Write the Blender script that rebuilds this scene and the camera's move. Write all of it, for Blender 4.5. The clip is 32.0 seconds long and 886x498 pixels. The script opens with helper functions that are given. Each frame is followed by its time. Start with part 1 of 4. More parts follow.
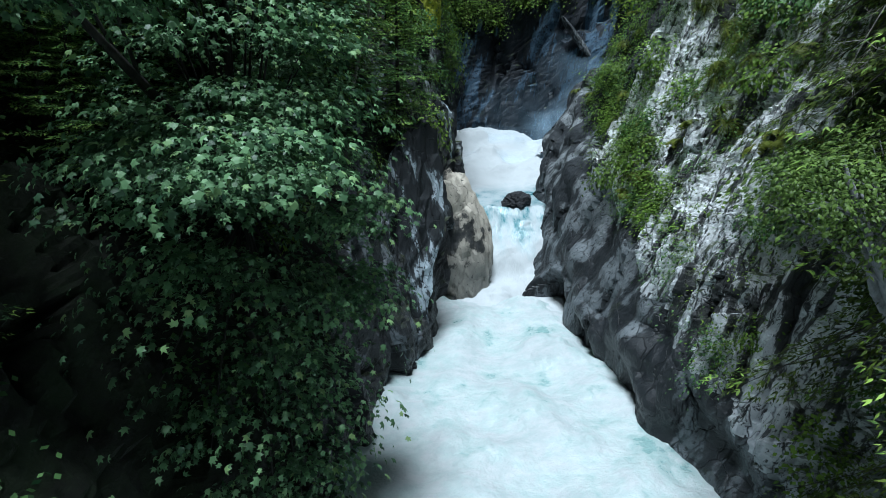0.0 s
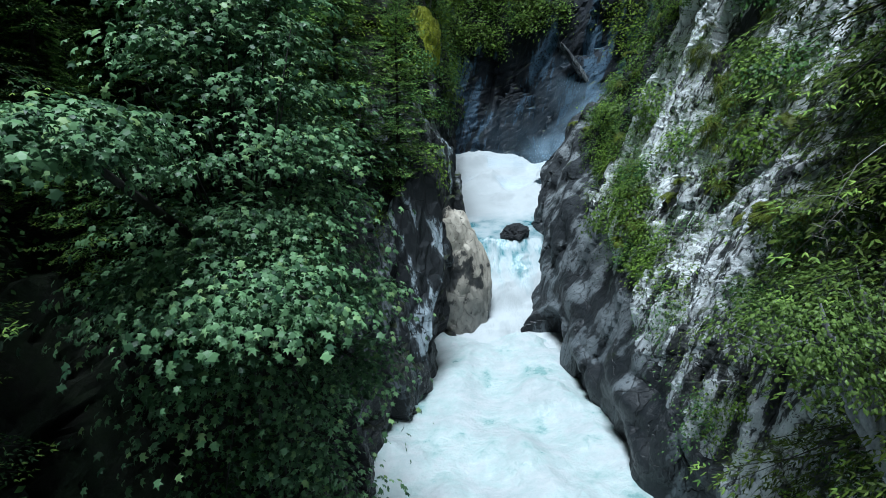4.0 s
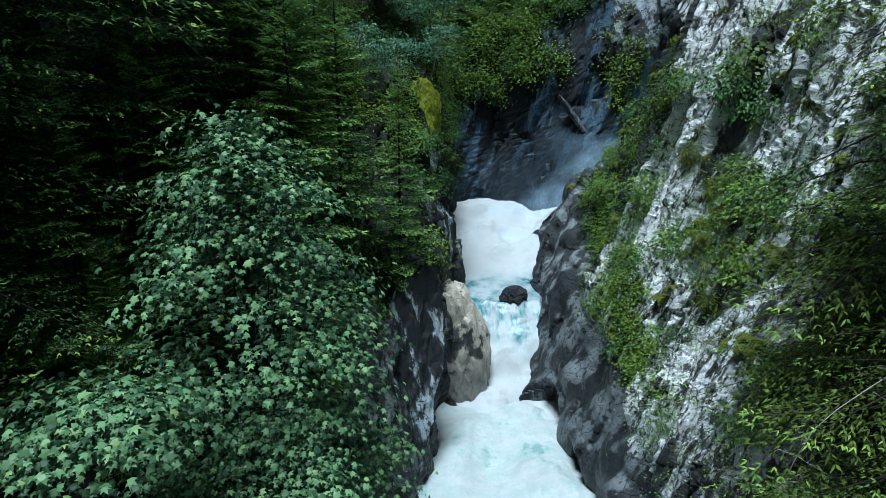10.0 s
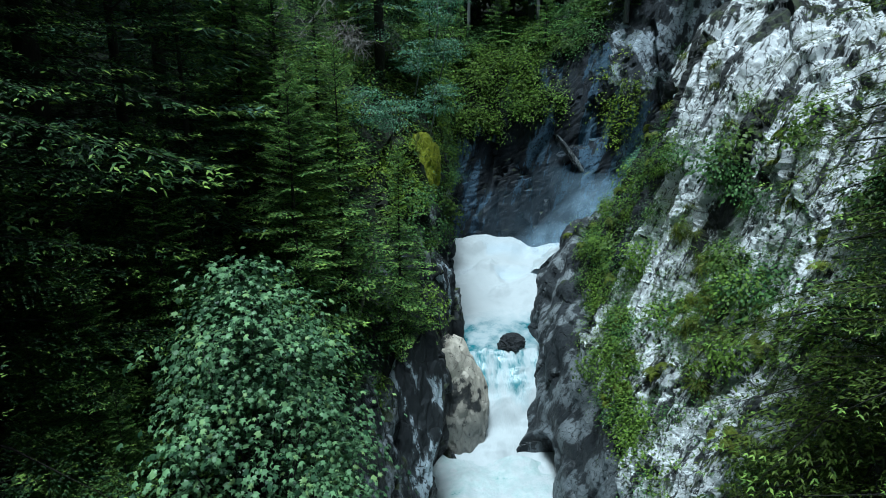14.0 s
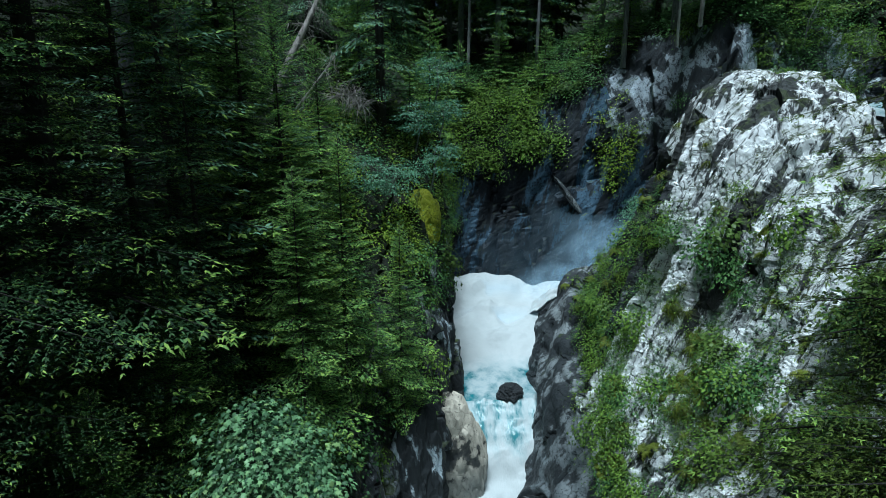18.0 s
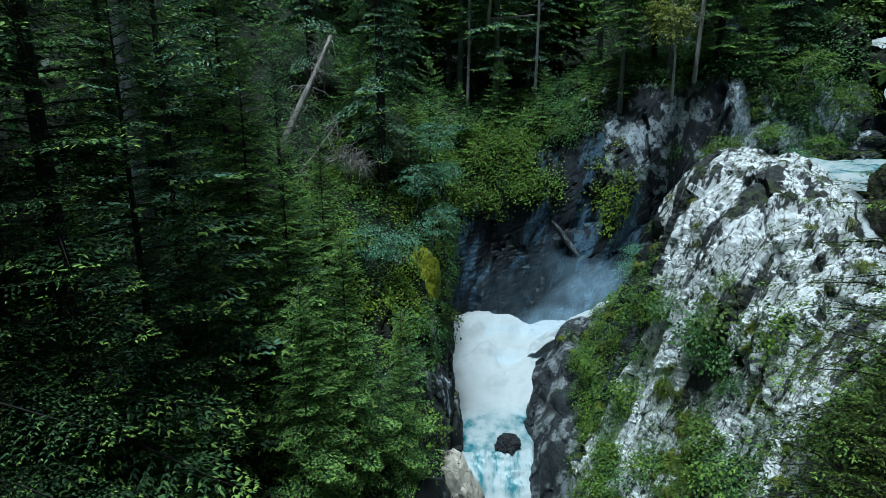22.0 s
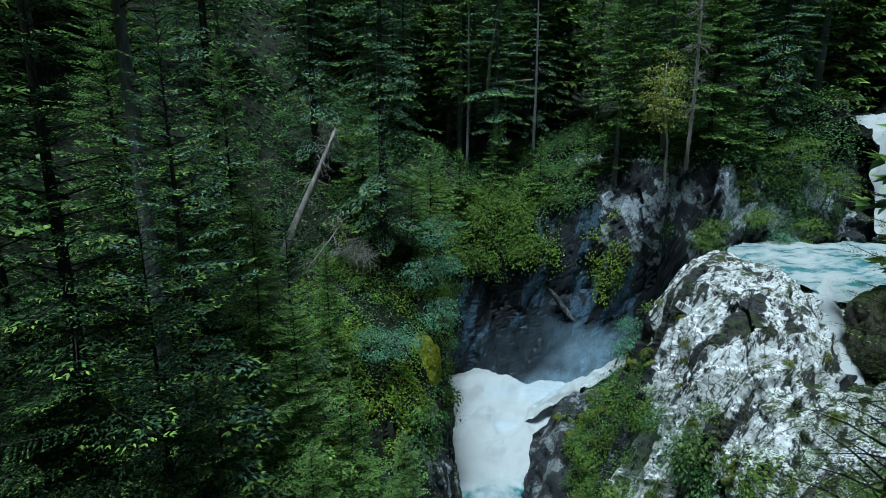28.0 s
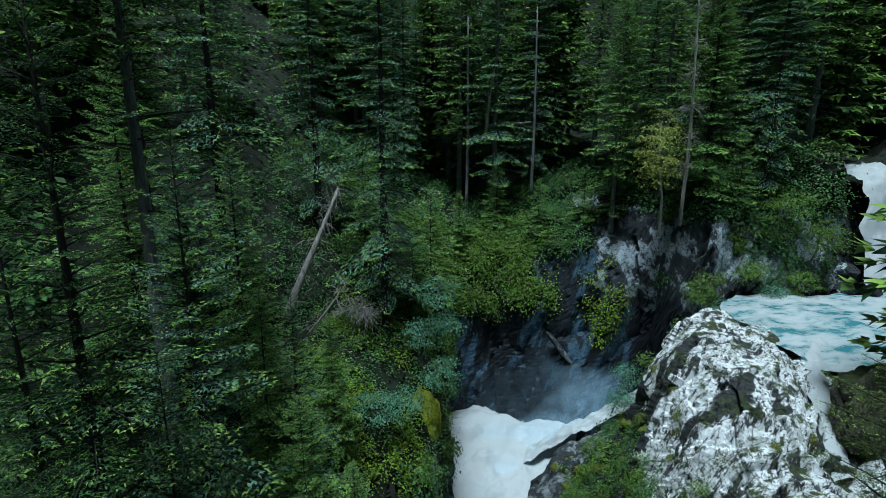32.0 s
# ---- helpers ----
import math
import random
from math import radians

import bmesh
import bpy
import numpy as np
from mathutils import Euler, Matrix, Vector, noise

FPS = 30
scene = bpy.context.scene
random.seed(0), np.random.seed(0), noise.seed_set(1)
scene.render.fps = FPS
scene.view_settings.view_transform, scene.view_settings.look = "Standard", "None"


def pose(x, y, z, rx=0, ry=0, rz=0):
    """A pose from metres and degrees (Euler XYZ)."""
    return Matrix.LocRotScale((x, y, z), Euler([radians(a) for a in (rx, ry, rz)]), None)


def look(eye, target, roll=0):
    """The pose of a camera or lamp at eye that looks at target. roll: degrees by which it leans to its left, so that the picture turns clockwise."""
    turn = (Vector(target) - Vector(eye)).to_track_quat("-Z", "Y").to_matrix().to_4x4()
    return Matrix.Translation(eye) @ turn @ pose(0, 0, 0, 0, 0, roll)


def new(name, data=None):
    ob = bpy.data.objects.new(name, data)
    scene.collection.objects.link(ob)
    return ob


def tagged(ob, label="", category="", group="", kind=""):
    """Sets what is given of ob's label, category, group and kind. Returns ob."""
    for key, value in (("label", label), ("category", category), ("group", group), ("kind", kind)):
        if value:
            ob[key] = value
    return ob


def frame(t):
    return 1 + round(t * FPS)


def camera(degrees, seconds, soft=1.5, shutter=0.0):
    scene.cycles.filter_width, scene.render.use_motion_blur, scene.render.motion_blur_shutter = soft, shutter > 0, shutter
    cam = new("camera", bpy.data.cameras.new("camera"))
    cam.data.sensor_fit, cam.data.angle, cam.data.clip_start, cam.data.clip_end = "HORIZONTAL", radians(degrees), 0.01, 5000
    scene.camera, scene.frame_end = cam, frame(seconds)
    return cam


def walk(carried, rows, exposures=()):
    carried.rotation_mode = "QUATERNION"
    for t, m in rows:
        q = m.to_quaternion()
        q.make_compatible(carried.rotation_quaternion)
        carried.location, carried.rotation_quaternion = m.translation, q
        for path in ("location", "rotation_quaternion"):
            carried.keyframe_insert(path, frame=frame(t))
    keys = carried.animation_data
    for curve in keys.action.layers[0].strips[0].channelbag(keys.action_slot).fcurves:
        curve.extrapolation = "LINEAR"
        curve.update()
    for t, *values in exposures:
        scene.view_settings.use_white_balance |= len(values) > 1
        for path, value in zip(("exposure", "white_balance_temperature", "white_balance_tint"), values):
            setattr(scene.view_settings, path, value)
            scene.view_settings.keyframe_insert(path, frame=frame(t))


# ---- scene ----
EXPOSURE, WHITE, TINT = 0.34, 5000, -1
SUN, SKY = 4.7, 0.011
cam = camera(80.0, 32.0, 0.55)
PATH = [
    (0, pose(-0.032, 0, 0.000, 77.359, 0, -0.024)),
    (1, pose(-0.022, 0, 0.441, 77.330, 0, -0.033)),
    (2.5, pose(-0.015, 0, 1.116, 77.292, 0, -0.045)),
    (4.5, pose(-0.023, 0, 2.097, 77.279, 0, -0.060)),
    (6, pose(-0.036, 0, 2.903, 77.290, 0, -0.065)),
    (8, pose(-0.053, 0, 4.114, 77.324, 0, -0.063)),
    (10, pose(-0.050, 0, 5.464, 77.352, 0, -0.044)),
    (12, pose(-0.006, 0, 6.863, 77.379, 0, -0.005)),
    (14.5, pose(0.041, 0, 8.714, 77.424, 0, 0.058)),
    (16.5, pose(0.059, 0, 10.309, 77.399, 0, 0.086)),
    (18, pose(0.056, 0, 11.600, 77.317, 0, 0.089)),
    (20, pose(0.066, 0, 13.374, 77.184, 0, 0.081)),
    (22, pose(0.060, 0, 15.205, 77.064, 0, 0.063)),
    (24, pose(0.035, 0, 17.078, 76.977, 0, 0.041)),
    (25.5, pose(0.025, 0, 18.479, 76.925, 0, 0.022)),
    (27.5, pose(-0.006, 0, 20.388, 76.901, 0, -0.007)),
    (29, pose(-0.031, 0, 21.831, 76.898, 0, -0.031)),
    (30.5, pose(-0.049, 0, 23.254, 76.884, 0, -0.058)),
    (32, pose(-0.058, 0, 24.660, 76.863, 0, -0.088)),
]
walk(cam, PATH, [(0.0, EXPOSURE + 0.05, WHITE + 330, TINT + 6), (7.0, EXPOSURE + 0.02, WHITE + 270, TINT + 5), (14.0, EXPOSURE - 0.06, WHITE + 170, TINT - 1), (25.0, EXPOSURE - 0.3, WHITE + 170, TINT - 2), (32.0, EXPOSURE - 0.44, WHITE + 140, TINT - 2)])

# world: overcast sky seen through the open strip above the gorge
world = bpy.data.worlds.new("overcast_sky")
scene.world = world
world.use_nodes = True
wn = world.node_tree
sky = wn.nodes.new("ShaderNodeTexSky")
sky.sky_type, sky.sun_disc = "NISHITA", False
sky.sun_elevation, sky.sun_rotation = radians(77), radians(200)
sky.dust_density, sky.air_density = 3.0, 1.0
wn.links.new(sky.outputs[0], wn.nodes["Background"].inputs[0])
wn.nodes["Background"].inputs[1].default_value = SKY
sun = new("sun", bpy.data.lights.new("sun", "SUN"))
sun.data.energy, sun.data.angle, sun.data.color = SUN, radians(17), (1.0, 0.97, 0.92)
sun.matrix_world = look((-3, 7, 60), (1.8, 20, 0))


# ---- materials ----
def mat(name):
    m = bpy.data.materials.new(name)
    m.use_nodes = True
    t = m.node_tree
    b = t.nodes["Principled BSDF"]
    return m, t, b


def nd(t, kind, **kw):
    n = t.nodes.new(kind)
    for k, v in kw.items():
        n.inputs[k.replace("_", " ")].default_value = v
    return n


def noise_tex(t, scale, detail=5.0, rough=0.6, stretch=(1, 1, 1), turn=(0, 0, 0), offset=(0, 0, 0)):
    """Noise in world metres, stretched by a mapping."""
    geo = t.nodes.new("ShaderNodeNewGeometry")
    mp = t.nodes.new("ShaderNodeMapping")
    mp.vector_type = "TEXTURE"
    mp.inputs["Scale"].default_value = [1 / k for k in stretch]
    mp.inputs["Rotation"].default_value = [radians(a) for a in turn]
    mp.inputs["Location"].default_value = offset
    t.links.new(geo.outputs["Position"], mp.inputs["Vector"])
    n = nd(t, "ShaderNodeTexNoise", Scale=scale, Detail=detail, Roughness=rough)
    t.links.new(mp.outputs[0], n.inputs["Vector"])
    return n.outputs[0]


def ramp(t, src, stops):
    r = t.nodes.new("ShaderNodeValToRGB")
    e = r.color_ramp.elements
    while len(e) < len(stops):
        e.new(0.5)
    for el, (p, c) in zip(e, stops):
        el.position = p
        el.color = (*c, 1) if isinstance(c, tuple) else (c, c, c, 1)
    t.links.new(src, r.inputs[0])
    return r.outputs[0]


def mix(t, fac, a, b, kind="MIX"):
    m = t.nodes.new("ShaderNodeMix")
    m.data_type, m.blend_type = "RGBA", kind
    for sock, v in ((m.inputs[0], fac), (m.inputs[6], a), (m.inputs[7], b)):
        if isinstance(v, (int, float)):
            sock.default_value = v if sock == m.inputs[0] else (v, v, v, 1)
        elif isinstance(v, tuple):
            sock.default_value = (*v, 1)
        else:
            t.links.new(v, sock)
    return m.outputs[2]


def calc(t, op, a, b=0.0):
    m = t.nodes.new("ShaderNodeMath")
    m.operation = op
    m.use_clamp = True
    for s, v in zip(m.inputs, (a, b)):
        if isinstance(v, (int, float)):
            s.default_value = v
        else:
            t.links.new(v, s)
    return m.outputs[0]


def bump(t, b, height, strength, distance):
    n = nd(t, "ShaderNodeBump", Strength=strength, Distance=distance)
    t.links.new(height, n.inputs["Height"])
    t.links.new(n.outputs[0], b.inputs["Normal"])


def up_facing(t, lo, hi):
    geo = t.nodes.new("ShaderNodeNewGeometry")
    sep = t.nodes.new("ShaderNodeSeparateXYZ")
    t.links.new(geo.outputs["Normal"], sep.inputs[0])
    return ramp(t, sep.outputs[2], [(lo, 0.0), (hi, 1.0)])


def height(t, lo, hi):
    geo = t.nodes.new("ShaderNodeNewGeometry")
    sep = t.nodes.new("ShaderNodeSeparateXYZ")
    t.links.new(geo.outputs["Position"], sep.inputs[0])
    mr = t.nodes.new("ShaderNodeMapRange")
    mr.inputs[1].default_value, mr.inputs[2].default_value = lo, hi
    t.links.new(sep.outputs[2], mr.inputs[0])
    return mr.outputs[0]


def rock_material(name, dark, pale, split, moss=0.5, wet=(-9, -5), turn=(0, 18, 0), green=(0.05, 0.075, 0.012), grain=(1.6, 1.3, 0.55), cracks=0.5, relief=0.25, soft=0.05, dirt=0.45, fleck=0.57, lichen=0.0):
    """Gneiss: pale weathered faces, dark lichen and cracks along the dip, moss on ledges, wet and dark by the water."""
    m, t, b = mat(name)
    big = noise_tex(t, 0.34, 4, 0.55, grain, turn)
    mid = noise_tex(t, 1.05, 7, 0.64, grain, turn, (3, 7, 1))
    fine = noise_tex(t, 14, 6, 0.7, (1, 1, 0.6), turn)
    patch = mix(t, 0.5, big, mid)
    col = ramp(t, patch, [(split - soft, dark), (split - 0.1 * soft, tuple(0.6 * c + 0.10 * d for c, d in zip(dark, pale))), (split + 0.24 * soft, tuple(0.75 * c for c in pale)), (split + 1.4 * soft, pale)])
    col = mix(t, dirt, col, ramp(t, fine, [(0.3, 0.3), (0.5, 1.0)]), "MULTIPLY")
    crack = nd(t, "ShaderNodeTexVoronoi", Scale=0.9)
    crack.feature = "DISTANCE_TO_EDGE"
    geo = t.nodes.new("ShaderNodeNewGeometry")
    mp = t.nodes.new("ShaderNodeMapping")
    mp.vector_type = "TEXTURE"
    mp.inputs["Scale"].default_value, mp.inputs["Rotation"].default_value = (0.6, 0.7, 1.7), [radians(a) for a in turn]
    t.links.new(geo.outputs["Position"], mp.inputs["Vector"])
    warp = mix(t, 0.6, mp.outputs[0], noise_vec(t, 2.0), "ADD")
    t.links.new(warp, crack.inputs["Vector"])
    lines = ramp(t, crack.outputs[0], [(0.0, 0.1), (0.022, 1.0)])
    col = mix(t, cracks, col, lines, "MULTIPLY")
    speck = noise_tex(t, 5.5, 4, 0.75, (1, 1, 1), (0, 0, 0), (9, 2, 4))
    col = mix(t, ramp(t, speck, [(fleck, 0.0), (fleck + 0.03, 0.92)]), col, dark)
    if lichen:
        crust = noise_tex(t, 2.3, 7, 0.72, (1.7, 1.6, 0.42), turn, (4, 4, 9))
        col = mix(t, ramp(t, crust, [(lichen, 0.0), (lichen + 0.02, 0.95)]), col, tuple(1.2 * c for c in dark))
    if moss > 0:
        ledge = calc(t, "MULTIPLY", up_facing(t, 0.15, 0.75), ramp(t, noise_tex(t, 1.1, 6, 0.7), [(0.62 - 0.3 * moss, 0.0), (0.70 - 0.3 * moss, 1.0)]))
        mosscol = mix(t, noise_tex(t, 6, 4, 0.7), tuple(0.35 * c for c in green), green)
        col = mix(t, ledge, col, mosscol)
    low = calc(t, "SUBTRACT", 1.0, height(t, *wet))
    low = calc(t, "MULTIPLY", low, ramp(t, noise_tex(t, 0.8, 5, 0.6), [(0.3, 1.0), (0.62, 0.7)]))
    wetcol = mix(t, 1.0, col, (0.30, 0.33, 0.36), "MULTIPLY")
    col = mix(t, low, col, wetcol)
    t.links.new(col, b.inputs["Base Color"])
    t.links.new(mix(t, low, 0.8, 0.32), b.inputs["Roughness"])
    hsum = mix(t, 0.35, mix(t, 0.5, mid, fine), lines)
    bump(t, b, hsum, 0.95, relief)
    return m


def noise_vec(t, scale):
    n = nd(t, "ShaderNodeTexNoise", Scale=scale, Detail=3.0)
    geo = t.nodes.new("ShaderNodeNewGeometry")
    t.links.new(geo.outputs["Position"], n.inputs["Vector"])
    return n.outputs["Color"]


def leaf_material(name, low, high, gloss=0.45, through_light=0.25, tint=None, shine=0.5):
    """Leaves: colour varies from leaf to leaf; some light comes through."""
    m, t, b = mat(name)
    geo = t.nodes.new("ShaderNodeNewGeometry")
    stops = [(0.0, low), (0.85, high)] + ([(1.0, tint)] if tint else [])
    col = ramp(t, geo.outputs["Random Per Island"], stops)
    col = mix(t, 0.6, col, ramp(t, noise_tex(t, 0.7, 3, 0.6), [(0.3, 0.45), (0.7, 1.0)]), "MULTIPLY")
    t.links.new(col, b.inputs["Base Color"])
    b.inputs["Roughness"].default_value = gloss
    b.inputs["Specular IOR Level"].default_value = shine
    tr = t.nodes.new("ShaderNodeBsdfTranslucent")
    t.links.new(col, tr.inputs[0])
    ms = t.nodes.new("ShaderNodeMixShader")
    ms.inputs[0].default_value = through_light
    out = t.nodes["Material Output"]
    t.links.new(b.outputs[0], ms.inputs[1])
    t.links.new(tr.outputs[0], ms.inputs[2])
    t.links.new(ms.outputs[0], out.inputs[0])
    return m


def bark_material(name, a, c):
    m, t, b = mat(name)
    n = noise_tex(t, 9, 6, 0.7, (1, 1, 0.25))
    t.links.new(ramp(t, n, [(0.3, a), (0.7, c)]), b.inputs["Base Color"])
    b.inputs["Roughness"].default_value = 0.9
    bump(t, b, n, 0.8, 0.04)
    return m


# Soil and litter, coloured near black: deep tree shade is put into the tone.
def shaded_soil_material():
    m, t, b = mat("shaded_forest_floor")
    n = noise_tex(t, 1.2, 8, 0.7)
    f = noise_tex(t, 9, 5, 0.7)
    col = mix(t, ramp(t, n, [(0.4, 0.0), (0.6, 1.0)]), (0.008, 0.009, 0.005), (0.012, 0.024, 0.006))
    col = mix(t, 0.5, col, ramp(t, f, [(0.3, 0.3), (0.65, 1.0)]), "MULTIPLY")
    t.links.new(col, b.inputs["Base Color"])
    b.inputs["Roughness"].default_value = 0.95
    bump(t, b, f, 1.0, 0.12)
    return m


def foam_material(name, clear, split, scale=0.55, stretch=(1, 1, 1), soft=0.10, turn=(0, 0, 0), churn=None, froth=0.0):
    """Churned glacier water: white foam over milky turquoise."""
    m, t, b = mat(name)
    n = noise_tex(t, scale, 6, 0.6, stretch, turn)
    w = noise_tex(t, scale * 4, 5, 0.65, stretch, turn, (5, 1, 2))
    k = mix(t, 0.3, n, w)
    if churn:
        geo = t.nodes.new("ShaderNodeNewGeometry")
        sep = t.nodes.new("ShaderNodeSeparateXYZ")
        t.links.new(geo.outputs["Position"], sep.inputs[0])
        mr = t.nodes.new("ShaderNodeMapRange")
        mr.inputs[1].default_value, mr.inputs[2].default_value, mr.inputs[4].default_value = churn[0], churn[1], churn[2]
        t.links.new(sep.outputs[1], mr.inputs[0])
        k = calc(t, "ADD", k, mr.outputs[0])
    col = ramp(t, k, [(split - soft, clear), (split, tuple(0.5 * c + 0.3 for c in clear)), (split + soft, (0.41, 0.44, 0.445))])
    if froth:
        curl = noise_tex(t, scale * 2.2, 7, 0.72, (1, 1.6, 1), turn, (8, 3, 1))
        col = mix(t, froth, col, mix(t, ramp(t, curl, [(0.40, 0.0), (0.60, 1.0)]), (0.62, 0.78, 0.76), (1.0, 1.0, 1.0)), "MULTIPLY")
    t.links.new(col, b.inputs["Base Color"])
    t.links.new(ramp(t, k, [(split - soft, 0.18), (split + soft, 0.75)]), b.inputs["Roughness"])
    bump(t, b, w, 0.35 + 0.4 * froth, 0.15 + 0.1 * froth)
    return m


M_CLIFF = rock_material("pale_gneiss", (0.026, 0.030, 0.030), (0.78, 0.81, 0.82), 0.466, 0.40, (-8.0, -1.8), (8, 18, 0), grain=(2.1, 1.8, 0.32), cracks=0.8, relief=0.16, soft=0.028, dirt=0.30, fleck=0.60, lichen=0.555)
M_DARKROCK = rock_material("dark_wet_gneiss", (0.014, 0.018, 0.021), (0.26, 0.29, 0.31), 0.555, 0.45, (-8, -1), (0, -14, 0))
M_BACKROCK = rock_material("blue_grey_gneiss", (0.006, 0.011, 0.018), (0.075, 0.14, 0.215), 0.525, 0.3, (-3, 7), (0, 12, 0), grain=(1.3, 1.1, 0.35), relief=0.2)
M_BOULDER = rock_material("tan_gneiss", (0.030, 0.033, 0.034), (0.50, 0.46, 0.38), 0.455, 0.0, (-6.3, -4.9), (0, 14, 0), grain=(1.1, 1.0, 0.7), cracks=0.25, relief=0.12, dirt=0.3, fleck=0.63)
M_GORGE = rock_material("water_worn_gneiss", (0.017, 0.022, 0.026), (0.22, 0.245, 0.255), 0.53, 0.1, (-8, 0), (24, 0, 0), grain=(1.2, 1.2, 0.45), cracks=0.6, relief=0.10, dirt=0.3)
M_RIVER = foam_material("riffled_river", (0.06, 0.19, 0.21), 0.505, 0.8, (0.6, 1.3, 1))
# Wet dark rock; its pale bluish patches are sky reflections painted into the base colour.
M_GLINTROCK = rock_material("painted_glint_wet_gneiss", (0.014, 0.018, 0.021), (0.52, 0.60, 0.66), 0.505, 0.05, (-9.5, -6.5), (0, -12, 0), grain=(1.3, 1.2, 0.45), cracks=0.6, relief=0.12, soft=0.03, dirt=0.3)
M_BLACKROCK = rock_material("black_wet_rock", (0.010, 0.013, 0.016), (0.04, 0.05, 0.055), 0.55, 0.0, (-5, -3), (0, 0, 0))
M_BROWNROCK = rock_material("brown_mossy_rock", (0.03, 0.028, 0.018), (0.16, 0.15, 0.10), 0.5, 0.9, (8, 11), (0, 0, 0))
M_MOSSROCK = rock_material("mossy_rock", (0.08, 0.11, 0.006), (0.36, 0.40, 0.014), 0.43, 0.9, (-9, -8), (0, 0, 0), (0.36, 0.40, 0.014))
M_BLUEROCK = rock_material("blue_pale_gneiss", (0.025, 0.032, 0.040), (0.50, 0.57, 0.64), 0.505, 0.3, (-3, 6), (0, -30, 0), grain=(1.2, 1.1, 0.7), cracks=0.8)
M_SHADED_SOIL = shaded_soil_material()
M_FOAM = foam_material("white_water", (0.24, 0.36, 0.35), 0.450, 0.62, soft=0.10, froth=0.45)
M_CHUTE = foam_material("streaming_water", (0.05, 0.18, 0.205), 0.555, 0.9, (1.6, 0.35, 0.6), 0.15, churn=(26.9, 25.2, 0.42))
M_POOL = foam_material("turquoise_pool", (0.03, 0.145, 0.17), 0.575, 0.4, (1, 1, 1), 0.14, churn=(31.6, 35.0, 0.45))
M_FALL = foam_material("falling_water", (0.35, 0.50, 0.55), 0.36, 0.9, (1.8, 1.8, 0.4))
M_MAPLE = leaf_material("maple_leaf", (0.024, 0.062, 0.030), (0.190, 0.350, 0.158), 0.45, 0.10, (0.25, 0.38, 0.14), 0.22)
M_BEECH = leaf_material("beech_leaf", (0.041, 0.076, 0.018), (0.153, 0.239, 0.054), 0.42, 0.25, shine=0.15)
M_SHRUB = leaf_material("shrub_leaf", (0.013, 0.042, 0.016), (0.135, 0.265, 0.080), 0.45, 0.22, shine=0.15)
M_TEAL = leaf_material("rowan_leaf", (0.030, 0.095, 0.050), (0.170, 0.375, 0.215), 0.4, 0.22)
M_LIME = leaf_material("butterbur_leaf", (0.045, 0.090, 0.010), (0.290, 0.420, 0.045), 0.5, 0.28, shine=0.15)
M_SPRUCE = leaf_material("spruce_needle", (0.009, 0.026, 0.011), (0.082, 0.165, 0.062), 0.6, 0.15, (0.24, 0.37, 0.075), shine=0.15)
M_SPRUCE_Y = leaf_material("young_spruce_needle", (0.028, 0.072, 0.020), (0.250, 0.440, 0.120), 0.6, 0.32, (0.33, 0.48, 0.085), shine=0.15)
M_SPRUCE_O = leaf_material("olive_spruce_needle", (0.014, 0.026, 0.006), (0.120, 0.175, 0.028), 0.6, 0.12, shine=0.15)
M_SPRUCE_B = leaf_material("blue_spruce_needle", (0.028, 0.066, 0.042), (0.205, 0.360, 0.225), 0.6, 0.15, shine=0.15)
M_FERN = leaf_material("fern_grass", (0.046, 0.070, 0.009), (0.230, 0.272, 0.046), 0.5, 0.3, shine=0.15)
M_MOSSLEAF = leaf_material("moss", (0.020, 0.026, 0.006), (0.105, 0.125, 0.022), 0.8, 0.1, shine=0.1)
M_BARK = bark_material("spruce_bark", (0.070, 0.074, 0.078), (0.25, 0.26, 0.27))
M_DEADWOOD = bark_material("bleached_wood", (0.12, 0.11, 0.10), (0.42, 0.40, 0.37))
M_BIRCH = bark_material("birch_bark", (0.25, 0.24, 0.22), (0.6, 0.6, 0.57))
M_BIRCHLEAF = leaf_material("birch_leaf", (0.16, 0.20, 0.03), (0.52, 0.58, 0.11), 0.5, 0.3)
M_SHRUB_Y = leaf_material("sunlit_shrub_leaf", (0.030, 0.066, 0.013), (0.215, 0.345, 0.052), 0.5, 0.28, shine=0.15)
# Brighter needles for bough ends: light on the tips, put into the colour.
M_LIT_TIP = leaf_material("lit_spruce_tip", (0.09, 0.18, 0.042), (0.30, 0.45, 0.085), 0.6, 0.12, shine=0.15)
M_DARKBARK = bark_material("wet_dark_bark", (0.012, 0.011, 0.010), (0.045, 0.042, 0.036))


# ---- builders ----
def mesh_of(name, verts, faces, material, smooth=True):
    me = bpy.data.meshes.new(name)
    me.from_pydata([tuple(v) for v in verts] if not isinstance(verts, np.ndarray) else verts.tolist(), [], faces if isinstance(faces, list) else faces.tolist())
    me.materials.append(material)
    if smooth:
        me.polygons.foreach_set("use_smooth", np.ones(len(me.polygons), dtype=bool))
    me.update()
    return me


def part(name, me, parent, label=""):
    ob = new(name, me)
    ob.parent = parent
    return tagged(ob, label)


def empty_thing(name, at, label, category, group="", kind=""):
    ob = new(name)
    ob.location = at
    ob.empty_display_size = 0.2
    return tagged(ob, label, category, group, kind)


